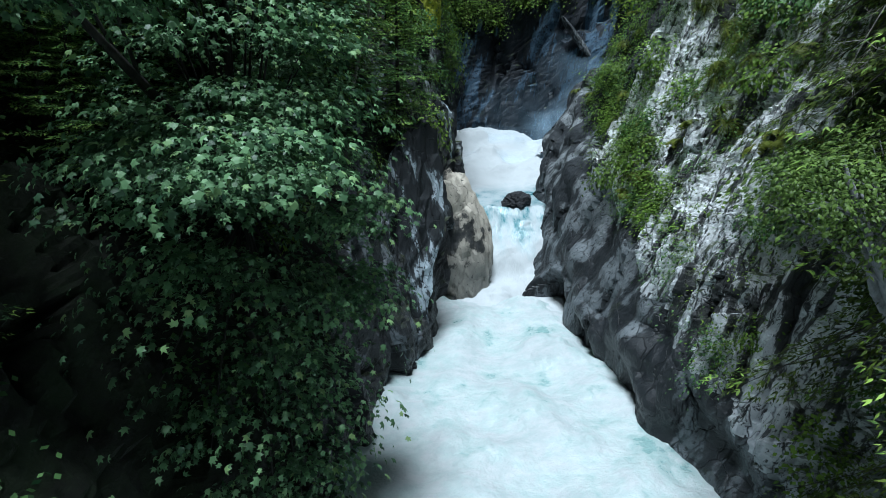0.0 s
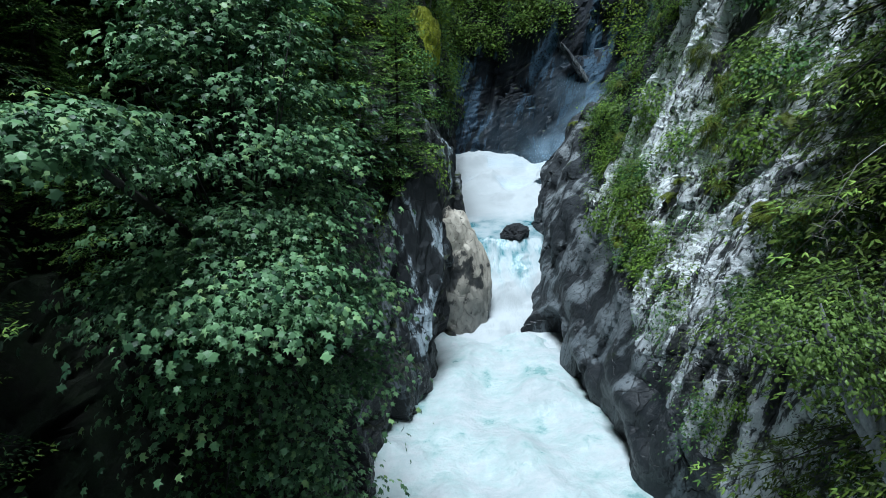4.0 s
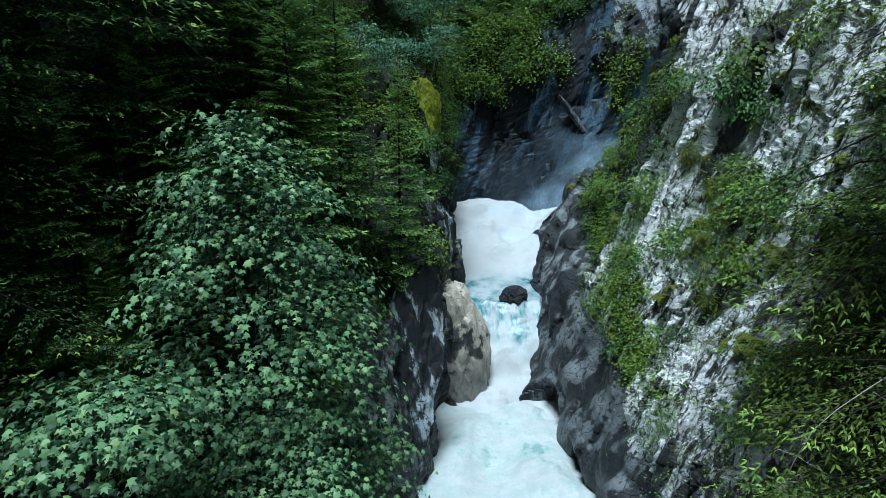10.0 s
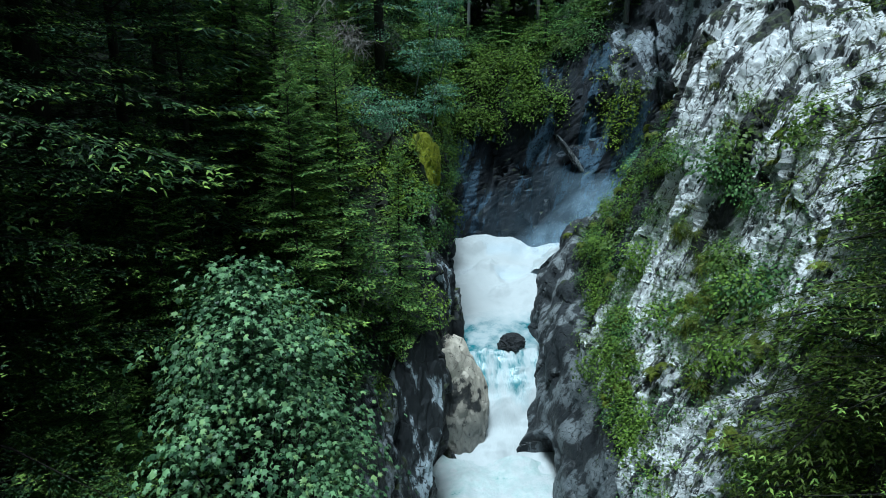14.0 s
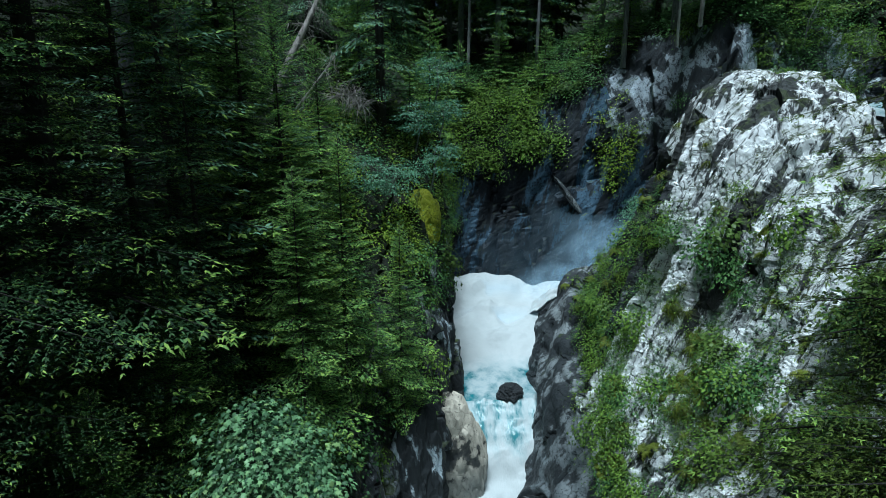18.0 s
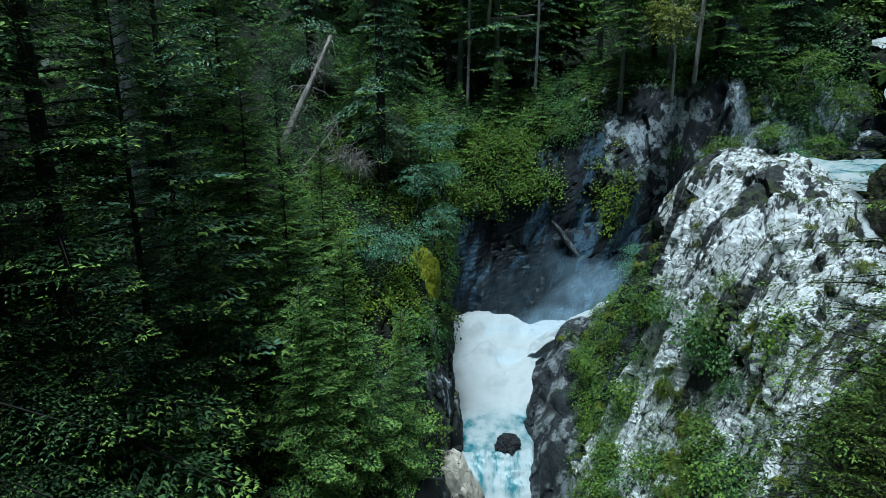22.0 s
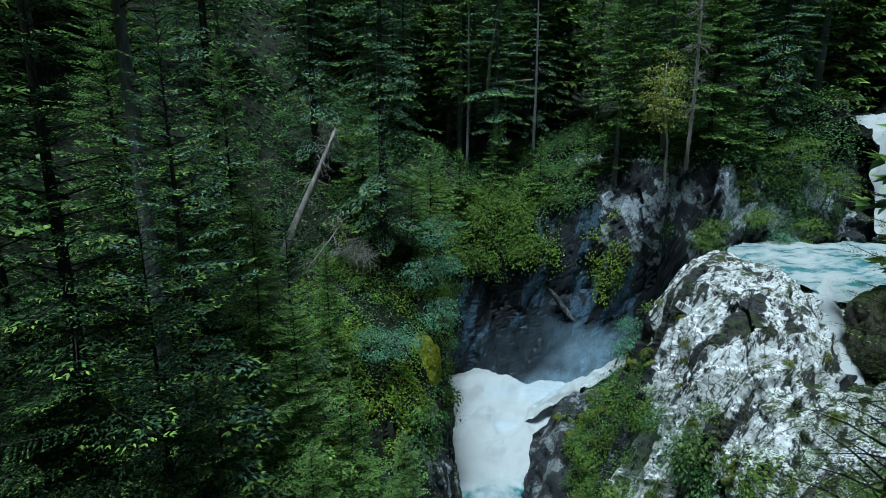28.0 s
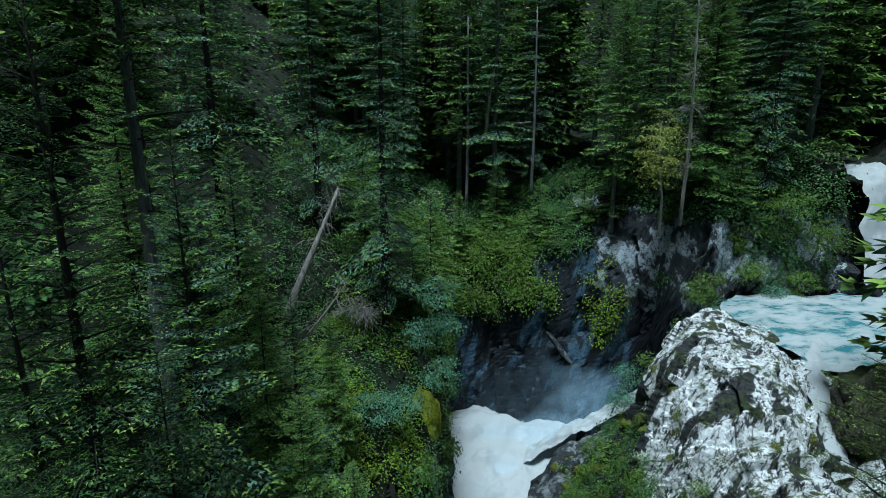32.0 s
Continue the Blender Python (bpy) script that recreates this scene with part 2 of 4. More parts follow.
def curve_through(p, n):
    """n points on a smooth curve through the rows of p, spread by chord length."""
    p = np.asarray(p, float)
    seg = np.linalg.norm(np.diff(p, axis=0), axis=1)
    s = np.concatenate(([0], np.cumsum(seg)))
    tang = np.gradient(p, s, axis=0)
    q = np.linspace(0, s[-1], n)
    i = np.clip(np.searchsorted(s, q, side="right") - 1, 0, len(p) - 2)
    h = (s[i + 1] - s[i])
    u = ((q - s[i]) / h)[:, None]
    h = h[:, None]
    return ((2 * u**3 - 3 * u**2 + 1) * p[i] + (u**3 - 2 * u**2 + u) * h * tang[i] * 0.8 + (-2 * u**3 + 3 * u**2) * p[i + 1] + (u**3 - u**2) * h * tang[i + 1] * 0.8)


def rugged(p, scale, seed, dip=0.35, tall=0.5):
    """Rock relief in about -1..1: long ribs up the dip, broken into slabs with open joints."""
    x, y, z = p
    q = Vector(((x - dip * z) * 1.3 + seed, y * 1.1 - seed, (z + dip * x) * tall)) / scale
    rib = noise.fractal(q * 0.7, 0.9, 2.0, 3)
    d, pts = noise.voronoi(q * 1.4 + 0.12 * noise.noise_vector(q * 3.0))
    c = pts[0] * 5.3
    tilt = noise.cell_vector(c + Vector((7, 3, 1))) - Vector((0.5, 0.5, 0.5))
    facet = noise.cell(c) + 2.2 * tilt.dot(q * 1.4 - pts[0])
    joint = max(0.0, 1 - (d[1] - d[0]) * 9)
    return 0.6 * rib + 0.65 * facet - 0.30 * joint


def chance(*k):
    """A fixed draw in 0..1 for a few numbers."""
    v = math.sin(sum(a * b for a, b in zip(k, (127.1, 311.7, 74.7)))) * 43758.5453
    return v - math.floor(v)


def strike(y, z, x=0.0):
    """Distance across the upright ribs of the east cliff, a little warped."""
    return y - 0.05 * z + 1.1 * noise.noise(Vector((0.22 * x, 0.26 * y + 5, 0.20 * z)))


def recess(y, z, x=0.0):
    """0 on the crest of a rib, 1 in the cleft at its foot."""
    q = strike(y, z, x) / 3.3
    return q - math.floor(q)


def strata(p, seed=0.0):
    """Relief of upright ribs: broad faces that break off at a cleft, cut into blocks by cross joints."""
    x, y, z = p
    s = strike(y, z, x)
    h = 0.0
    for per, amp in ((3.3, 0.95), (1.15, 0.40), (0.42, 0.13)):
        q = s / per + (0.25 * noise.noise(Vector((y, z, per)) * (1.4 / per)) if per < 3 else 0.0)
        k = math.floor(q)
        f = (q - k) / 0.78 if q - k < 0.78 else 1 - (q - k - 0.78) / 0.22
        zz = z / (per * 1.5) + 0.35 * (q - k) + 7 * chance(k, 3, per)
        m = math.floor(zz)
        h += amp * ((0.45 + 0.9 * chance(k, 1, per)) * (0.5 - f) + 0.40 * (chance(k, m, per) - 0.5) + 0.35 * (zz - m - 0.5) * (chance(m, k, per) - 0.3))
    return h


def loft(name, sections, nu, nv, material, relief=0.5, scale=3.0, seed=0.0, dip=0.35, flat_from=1.1, flip=False, tall=0.5, small=0.34, form=None):
    """A skin over cross sections (rows of points), roughened into rock. flat_from: where, up the section, it turns to gentle soil."""
    across = [curve_through(s, nv) for s in sections]
    grid = np.stack([curve_through([a[j] for a in across], nu) for j in range(nv)], axis=1)
    du, dv = np.gradient(grid, axis=0), np.gradient(grid, axis=1)
    nor = np.cross(du, dv)
    nor /= np.linalg.norm(nor, axis=2, keepdims=True) + 1e-9
    if flip:
        nor = -nor
    for i in range(nu):
        for j in range(nv):
            k = 1.0 if j / nv < flat_from else 0.35
            p = grid[i, j]
            if form:
                grid[i, j] = p + nor[i, j] * form(p)
                continue
            r = rugged(p, scale, seed, dip, tall) + small * rugged(p, scale * 0.3, seed + 9, dip, tall) + 0.10 * noise.fractal(Vector(p) * 4, 0.8, 2.0, 3)
            grid[i, j] = p + nor[i, j] * (relief * k * r)
    idx = np.arange(nu * nv).reshape(nu, nv)
    quads = np.stack([idx[:-1, :-1], idx[1:, :-1], idx[1:, 1:], idx[:-1, 1:]], axis=-1).reshape(-1, 4)
    if flip:
        quads = quads[:, ::-1]
    me = mesh_of(name, grid.reshape(-1, 3), quads, material, False)
    return me, grid, nor


def tube(path, radii, sides=7):
    """A tapered tube along a path."""
    verts, faces = [], []
    path = [Vector(p) for p in path]
    for i, p in enumerate(path):
        d = (path[min(i + 1, len(path) - 1)] - path[max(i - 1, 0)]).normalized()
        a = d.orthogonal().normalized()
        b = d.cross(a)
        for k in range(sides):
            w = 2 * math.pi * k / sides
            verts.append(p + float(radii[i]) * (math.cos(w) * a + math.sin(w) * b))
    for i in range(len(path) - 1):
        for k in range(sides):
            faces.append((i * sides + k, i * sides + (k + 1) % sides, (i + 1) * sides + (k + 1) % sides, (i + 1) * sides + k))
    faces.append(tuple(range(sides))[::-1])
    faces.append(tuple(range(len(verts) - sides, len(verts))))
    return verts, faces


def join(pieces):
    verts, faces = [], []
    for v, f in pieces:
        o = len(verts)
        verts.extend(v)
        faces.extend(tuple(i + o for i in q) for q in f)
    return verts, faces


def scatter_shapes(shape, faces, places, frames, sizes):
    """Copies of a small flat shape (k x 3 array) at places, turned by 3 x 3 frames; returns vertices and faces."""
    n, k = len(places), len(shape)
    v = np.einsum("nij,kj->nki", frames, shape) * sizes[:, None, None] + places[:, None, :]
    out = []
    for f in faces:
        out.append(np.asarray(f)[None, :] + (np.arange(n) * k)[:, None])
    quads = np.concatenate(out) if len({len(f) for f in faces}) == 1 else None
    if quads is not None:
        return v.reshape(-1, 3), quads.tolist()
    fl = []
    for o in out:
        fl += o.tolist()
    return v.reshape(-1, 3), fl


def frames_from(normals, headings):
    """Orthonormal frames: z along the normal, y near the heading."""
    z = normals / (np.linalg.norm(normals, axis=1, keepdims=True) + 1e-9)
    y = headings - z * np.sum(headings * z, axis=1, keepdims=True)
    y /= np.linalg.norm(y, axis=1, keepdims=True) + 1e-9
    x = np.cross(y, z)
    return np.stack([x, y, z], axis=2)


# a lobed leaf, a plain leaf and a needle spray, each lying along +y
LOBED = np.array([(0, 0, 0), (-0.40, 0.12, -0.05), (-0.25, 0.34, 0.03), (-0.48, 0.66, -0.14), (-0.16, 0.66, 0.03), (0, 1.05, -0.22), (0.16, 0.66, 0.03), (0.48, 0.66, -0.14), (0.25, 0.34, 0.03), (0.40, 0.12, -0.05)])
LOBED_F = [(0, 2, 1), (2, 4, 3), (4, 6, 5), (6, 8, 7), (8, 0, 9), (0, 8, 2), (2, 8, 6), (2, 6, 4)]
PLAIN = np.array([(0, 0, 0), (-0.30, 0.45, -0.04), (0, 0.5, 0.05), (0.30, 0.45, -0.04), (0, 1.0, -0.08)])
PLAIN_F = [(0, 2, 1), (0, 3, 2), (1, 2, 4), (2, 3, 4)]
TWIG = np.array([(0, 0, 0), (-0.5, 0.35, -0.03), (0, 1.0, -0.10), (0.5, 0.35, -0.03), (0, 0.4, 0.05)])


def leaves_on(places, outward, size, rng, shape, shape_f, droop=0.45, spread=0.6):
    """Leaves at places that face up and outward and hang a little."""
    n = len(places)
    nor = outward * 0.35 + np.array([0, 0, 1.0]) + rng.normal(0, spread * 0.55, (n, 3))
    head = outward + rng.normal(0, spread, (n, 3))
    head[:, 2] -= droop
    return scatter_shapes(shape, shape_f, places, frames_from(nor, head), size * rng.uniform(0.65, 1.2, n))


def crown_points(rng, centre, radii, clumps, per, clump_r, shell=0.75):
    """Leaf places in flattened clumps through the outer part of an ellipsoid, denser above."""
    c = rng.normal(0, 1, (clumps, 3))
    c /= np.linalg.norm(c, axis=1, keepdims=True)
    r = shell + (1 - shell) * rng.random(clumps)
    r[: clumps // 5] *= rng.uniform(0.3, 0.9, clumps // 5)
    c = c * r[:, None]
    mid = np.asarray(centre) + c * np.asarray(radii)
    off = rng.normal(0, 1, (clumps, per, 3)) * np.array([1, 1, 0.17]) * clump_r * rng.uniform(0.6, 1.3, (clumps, 1, 1))
    off[:, :, 2] -= 0.25 * np.hypot(off[:, :, 0], off[:, :, 1])
    p = (mid[:, None, :] + off).reshape(-1, 3)
    out = np.repeat(c * np.array([1, 1, 0.4]), per, axis=0)
    out = out / (np.linalg.norm(out, axis=1, keepdims=True) + 1e-9) + 0.8 * off.reshape(-1, 3) / clump_r
    return p, out, mid


def bough_template(rng, steps, fill, needle, width):
    """A flat spruce bough one unit long along +y: side twigs in pairs, each feathered with short needle sprays."""
    pts, head, nor, size, tip = [], [], [], [], []
    for s in np.linspace(0.10, 1.0, steps):
        reach = 0.40 * (1.02 - s) ** 0.65 * min(1.0, 0.45 + 1.6 * s) + 0.03
        for sg in (-1, 1):
            m = max(2, int(reach * fill))
            jit = rng.normal(0, 0.02)
            for k in range(m):
                q = (k + 0.5) / m
                c = np.array([sg * reach * q * 0.88, s + reach * q * 0.5 + jit, -0.16 * reach * q * q + rng.normal(0, 0.008)])
                for w in (-1, 1):
                    pts.append(c)
                    head.append((sg * (0.85 + 0.55 * w), 0.55 - 0.6 * w * 0.6 + 0.25, rng.uniform(-0.45, 0.12)))
                    nor.append((rng.normal(0, 0.35), rng.normal(0, 0.35), 1.0))
                    size.append(needle * rng.uniform(0.75, 1.3))
                    tip.append(k == m - 1 and rng.random() < 0.55 or s > 0.93)
    shape = TWIG * np.array([width / needle, 1, 1])
    v, f = scatter_shapes(shape[[0, 1, 2, 3]], [(0, 3, 1), (1, 3, 2)], np.array(pts), frames_from(np.array(nor), np.array(head, float)), np.array(size))
    return v, f, np.concatenate((tip, tip)).astype(int)


def spruce_meshes(name, h, rad, branches, seed, needle, bare=0.10, shape=0.8, steps=13, fill=16, twig=0.085, width=0.035, droop=0.42, snags=0):
    """Trunk, boughs and crown of one spruce. Boughs droop, lift at the tip and lie in irregular tiers."""
    rng = np.random.default_rng(seed)
    temps = [bough_template(rng, steps, fill, twig, width) for _ in range(4)]
    zs = np.linspace(0, h, 9)
    bend = rng.normal(0, 0.02, (9, 2)).cumsum(axis=0) * h * 0.03
    tv, tf = tube([(b[0], b[1], z) for z, b in zip(zs, bend)], [max(0.012, 0.0115 * (h - z)) for z in zs], 9)
    verts, faces, lit_ends, wood, off = [], [], [], [], 0
    for b in range(branches + snags):
        dead = b >= branches
        f = bare + (1 - bare) * ((b + rng.random()) / branches) ** 0.9 if not dead else bare * rng.uniform(0.45, 1.0)
        f = min(f, 0.995)
        z = f * h
        length = rad * (1 - max(0.0, (f - bare) / (1 - bare))) ** shape * rng.uniform(0.55, 1.15) + 0.22
        if f < bare + 0.12:
            length *= 0.75
        az = b * 2.399963 + rng.normal(0, 0.35)
        d = droop * rng.uniform(0.6, 1.3) * (1.05 - 0.8 * f)
        lift = 0.12 + 0.5 * f * f
        ca, sa = math.cos(az), math.sin(az)
        base = np.array([np.interp(z, zs, bend[:, 0]), np.interp(z, zs, bend[:, 1]), z])

        def place(v):
            y = v[:, 1]
            zz = length * (lift * y - 1.5 * d * y**2 + 0.75 * d * y**3) + v[:, 2] * length - 0.25 * length * v[:, 0] ** 2
            return base + np.column_stack((length * (v[:, 0] * -sa + y * ca), length * (v[:, 0] * ca + y * sa), zz))

        axis = place(np.array([(0, s, 0) for s in (0, 0.35, 0.7, 0.98)]))
        wood.append(tube(axis[: 3 if dead else 4] if steps > 9 or dead else axis[::2], [0.010 + 0.009 * length, 0.008 + 0.005 * length, 0.008, 0.004], 4 if steps > 9 else 3))
        if dead:
            continue
        tvv, tff, tip = temps[int(rng.integers(4))]
        v = place(tvv)
        verts.append(v)
        faces.append(np.asarray(tff) + off)
        lit_ends.append(tip)
        off += len(v)
    wv, wf = join(wood)
    crown = mesh_of(name + "_crown", np.concatenate(verts), np.concatenate(faces), needle, smooth=False)
    # Outer sprays get the brighter colour, as if lit against a dark interior.
    crown.materials.append(M_LIT_TIP)
    crown.polygons.foreach_set("material_index", np.concatenate(lit_ends))
    return mesh_of(name + "_trunk", tv, tf, M_BARK if snags else M_DARKBARK), mesh_of(name + "_boughs", wv, wf, M_DARKBARK), crown


def tree_of(name, meshes, at, label, category, group="", turn=0.0, size=1.0, tilt=(0, 0)):
    ob = new(name, None)
    tagged(ob, label, category, group)
    ob.matrix_basis = pose(*at, tilt[0], tilt[1], turn) @ Matrix.Scale(size, 4)
    for nm, me in zip(("trunk", "branchwork", "crown"), meshes):
        tagged(part(nm, me, ob), kind="" if nm == "trunk" else "stuff")
    return ob


# ---- the gorge: banks, back wall, hills ----
def row3(y, pts):
    return [(x, y, z) for x, z in pts]


def row3x(x, pts):
    return [(x, y, z) for y, z in pts]


RIGHT = [
    row3(5, [(7.8, -11), (8.2, -7), (9.6, -4), (11.4, 0), (13.2, 4), (15.5, 8.5), (20, 11.5)]),
    row3(10, [(6.7, -11), (7, -7.4), (8.4, -4), (10.2, 0), (12, 4), (14, 8.5), (18.5, 11.5)]),
    row3(13.8, [(6.1, -11), (6.2, -7.4), (6.7, -4.4), (8.6, -0.3), (10.6, 4.5), (12.8, 9), (15.5, 11.4), (20, 12)]),
    row3(18, [(5.8, -11), (6.0, -7.4), (6.9, -3.3), (8.7, 1), (10.4, 5), (12.2, 9.5), (14.4, 10.6), (17.0, 9.4), (20, 11.5)]),
    row3(22, [(5.1, -11), (5.3, -7.4), (6.4, -2.8), (8.5, 2), (10.1, 6.5), (11.5, 11.3), (13.2, 13.4), (16.1, 13.2), (17.2, 11.4), (18.4, 11.0), (22, 12)]),
    row3(25.6, [(4.0, -10), (4.2, -7.4), (5.7, -3), (8.2, 2), (9.8, 7), (11.8, 12.8), (13.0, 14.0), (16.6, 13.8), (18.2, 12.4), (20.2, 11.9), (22.5, 12)]),
    row3(29, [(5.0, -9), (5.3, -5), (6.3, -1.6), (8.2, 2.4), (11.2, 6.3), (13.4, 11), (14.7, 13.2), (17.0, 13.3), (19, 12.7), (22, 12.3)]),
    row3(32.5, [(5.6, -8), (5.9, -3), (6.9, 0.4), (8.8, 2.9), (10.8, 3.9), (13.6, 6.4), (15.2, 11.0), (16.8, 13.0), (19, 12.6), (22, 12)]),
    row3(35.5, [(8, -8), (8.6, -4), (9.6, -1.6), (10.8, -0.4), (12, 0.4), (13.4, 1.4), (14.6, 3), (18, 8), (22, 9)]),
]
RIGHT_OUT = [
    row3(-40, [(8, -12), (10, -4), (14, 5), (20, 13), (40, 32)]),
    row3(5, [(8.0, -12), (10, -4.6), (14.2, 4), (20.3, 11.2), (45, 34)]),
]
RIGHT_UP = [
    row3(5, [(19.5, 11), (30, 20), (50, 40)]),
    row3(18, [(19.5, 11.6), (30, 16), (50, 34)]),
    row3(26, [(22, 11.8), (34, 12), (40, 14), (60, 30)]),
    row3(36, [(21, 8.8), (34, 11.5), (42, 16), (60, 30)]),
]
LEFT = [
    row3(5, [(-3.7, -11), (-4.2, -8), (-5, -5), (-6.4, -2.5), (-8, 0), (-11.5, 4), (-18, 12)]),
    row3(10, [(-2.9, -11), (-3.2, -7.8), (-3.9, -4.5), (-4.9, -2.4), (-7, 0), (-10.5, 4), (-17, 11)]),
    row3(14, [(-2.1, -11), (-2.4, -7.8), (-2.9, -4.5), (-3.8, -1.5), (-6, 1), (-9.5, 5.5), (-16, 12)]),
    row3(18, [(-1.2, -11), (-1.4, -7.4), (-1.8, -4), (-2.6, -1), (-4.5, 2), (-8.3, 7.5), (-15, 14)]),
    row3(22, [(-0.1, -10), (-0.4, -6), (-0.9, -3), (-1.8, 0), (-4, 3.5), (-7.8, 9.5), (-14, 15.5)]),
    row3(27, [(1.0, -9), (0.8, -4), (0.3, -1), (-0.7, 2.5), (-2.8, 6.3), (-7.2, 11.0), (-14, 15.8)]),
    row3(32, [(1.0, -8), (0.8, -2), (0.1, 2.5), (-0.6, 6.2), (-2, 8.8), (-6.2, 12.2), (-9.5, 13.3), (-14, 17.5)]),
    row3(37, [(0.6, -8), (0.4, -2), (0.1, 5), (-0.5, 9), (-2, 11.5), (-7, 15.2), (-14, 20)]),
    row3(46, [(0.5, -8), (0.4, 0), (0.2, 7), (-0.5, 11), (-2, 14), (-7, 19), (-14, 24)]),
]
LEFT_OUT = [
    row3(-40, [(-6, -12), (-8.5, -4), (-14, 5), (-22, 15), (-50, 48)]),
    row3(5, [(-3.8, -12), (-6.6, -3), (-11.6, 3.6), (-18.2, 11.8), (-50, 46)]),
]
LEFT_UP = [
    row3(5, [(-17.5, 11), (-30, 26), (-60, 60)]),
    row3(22, [(-13.6, 15), (-30, 30), (-60, 62)]),
    row3(46, [(-13.4, 23.4), (-30, 36), (-60, 66)]),
    row3(90, [(-13.4, 40), (-30, 52), (-60, 80)]),
]
BACK = [
    row3x(-16, [(42, 10), (43, 16), (45, 21), (49, 25), (56, 29), (70, 37)]),
    row3x(-5, [(42, -6), (42.4, 0), (43, 6), (44, 11), (46, 15), (56, 21), (70, 28)]),
    row3x(0, [(44, -6), (44.3, 0), (45, 5), (46, 10), (48.2, 14.5), (57, 19), (70, 26)]),
    row3x(4.5, [(45, -6), (45.2, 0), (45.8, 5), (46, 10), (48, 14.5), (57, 18.5), (70, 24)]),
    row3x(8, [(43, -6), (43.2, 0), (43, 5), (43.6, 9.5), (46, 14), (56, 18), (70, 23)]),
    row3x(11, [(40.6, -6), (40.8, 0), (41, 5), (41.6, 10), (43.5, 14.8), (53, 18.5), (70, 23)]),
    row3x(15, [(39.6, -6), (39.6, 2), (39.8, 7), (40.4, 13), (41.5, 17), (50, 19.8), (70, 23)]),
    row3x(19, [(36, 3), (36, 7), (35.6, 12), (35.3, 15.5), (35.7, 18.0), (38, 19.4), (47, 20.8), (70, 24)]),
    row3x(24, [(36.5, 8), (36.5, 11), (36.6, 14), (37, 16), (38.6, 18), (47, 20.6), (70, 24)]),
    row3x(26.8, [(37, 10), (37, 13), (37.3, 15), (38, 17), (40, 19.6), (48, 21), (70, 25)]),
    row3x(29.1, [(37, 10), (37, 12.8), (37.4, 16), (38.0, 20), (39.6, 22), (48, 22.8), (70, 25)]),
    row3x(30.4, [(38, 10), (38, 12.4), (38.6, 15), (39.2, 18), (41, 20.2), (48, 20.6), (70, 25)]),
    row3x(50, [(44, 10), (44, 14), (45, 20), (47, 26), (51, 30), (60, 34), (70, 36)]),
]
BACK_UP = [
    row3x(-60, [(66, 66), (110, 90)]),
    row3x(-16, [(69, 36), (90, 56), (120, 90)]),
    row3x(10, [(69, 22.5), (90, 44), (120, 80)]),
    row3x(50, [(69, 35), (90, 52), (120, 90)]),
    row3x(80, [(66, 60), (110, 90)]),
]
# Unseen hill added behind the camera; it closes the valley and cuts light from there.
SOUTH = [
    row3x(-60, [(-36, 20), (-50, 40), (-80, 70)]),
    row3x(-10, [(-38, -6), (-50, 8), (-90, 50)]),
    row3x(0, [(-40, -12), (-50, -2), (-90, 44)]),
    row3x(10, [(-38, -6), (-50, 8), (-90, 50)]),
    row3x(60, [(-36, 20), (-50, 40), (-80, 70)]),
]


def cliff(name, me, label):
    return tagged(new(name, me), label, "cliff", kind="structure")


def gorge_edge(y):
    """Height at which the water-worn dark wall gives way to the pale cliff."""
    return -5.6 + 0.46 * (y - 14)


def east_relief(p):
    """Ribbed and blocky above, smooth and scooped where the water has worn it, with a hollow at the pool."""
    x, y, z = p
    worn = min(1.0, max(0.0, (gorge_edge(y) + 0.6 - z) / 1.2))
    v = Vector(p)
    crown = min(1.0, max(0.0, (z - 10.8) / 1.6))
    blocky = (0.85 - 0.6 * crown) * strata(p) + 0.30 * rugged(p, 2.2, 2.0, 0.1, 0.4) + 0.07 * noise.fractal(v * 4, 0.8, 2.0, 3)
    q = Vector((x, 0.55 * (y + 0.5 * z), 0.9 * (z - 0.35 * y)))
    smooth = 0.75 * noise.fractal(q * 0.42, 0.9, 2.0, 2) + 0.35 * abs(noise.noise(q * 0.9)) + 0.17 * rugged(p, 3.0, 5.0, 0.2, 0.3) + 0.03 * noise.fractal(v * 4, 0.8, 2.0, 3)
    hollow = math.exp(-(((y - 23.2) / 1.0) ** 2 + ((z + 7.5) / 0.95) ** 2) ** 2)
    lip = math.exp(-((math.hypot((y - 23.2) / 1.0, (z + 7.5) / 0.95) - 1.35) / 0.3) ** 2)
    return (1 - worn) * blocky + worn * smooth - 1.7 * hollow + 0.35 * lip


me, G_RIGHT, N_RIGHT = loft("cliff_east", RIGHT, 330, 360, M_CLIFF, flip=True, form=east_relief)
me.materials.append(M_GORGE)
worn = []
for p in me.polygons:
    c, v = p.center, noise.fractal(p.center * 0.7, 0.8, 2.0, 4)
    shoulder = c.y > 23.4 + 0.8 * v and c.x / c.y < 0.425 + 0.03 * v and c.z < 11
    worn.append(1 if c.z < gorge_edge(c.y) + 1.2 * v or shoulder else 0)
me.polygons.foreach_set("material_index", worn)
cliff("cliff_east", me, "steep pale grey gneiss cliff with dark cracks and moss")
me, G_LEFT, N_LEFT = loft("cliff_west", LEFT, 250, 230, M_DARKROCK, 0.55, 2.6, 7.0, -0.3, 0.55)
me.materials.append(M_SHADED_SOIL)
# The near rock bank takes this soil too, its dark colour standing in for shade.
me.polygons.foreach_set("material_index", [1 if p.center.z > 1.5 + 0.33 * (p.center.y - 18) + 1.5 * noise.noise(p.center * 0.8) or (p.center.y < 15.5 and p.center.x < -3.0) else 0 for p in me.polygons])
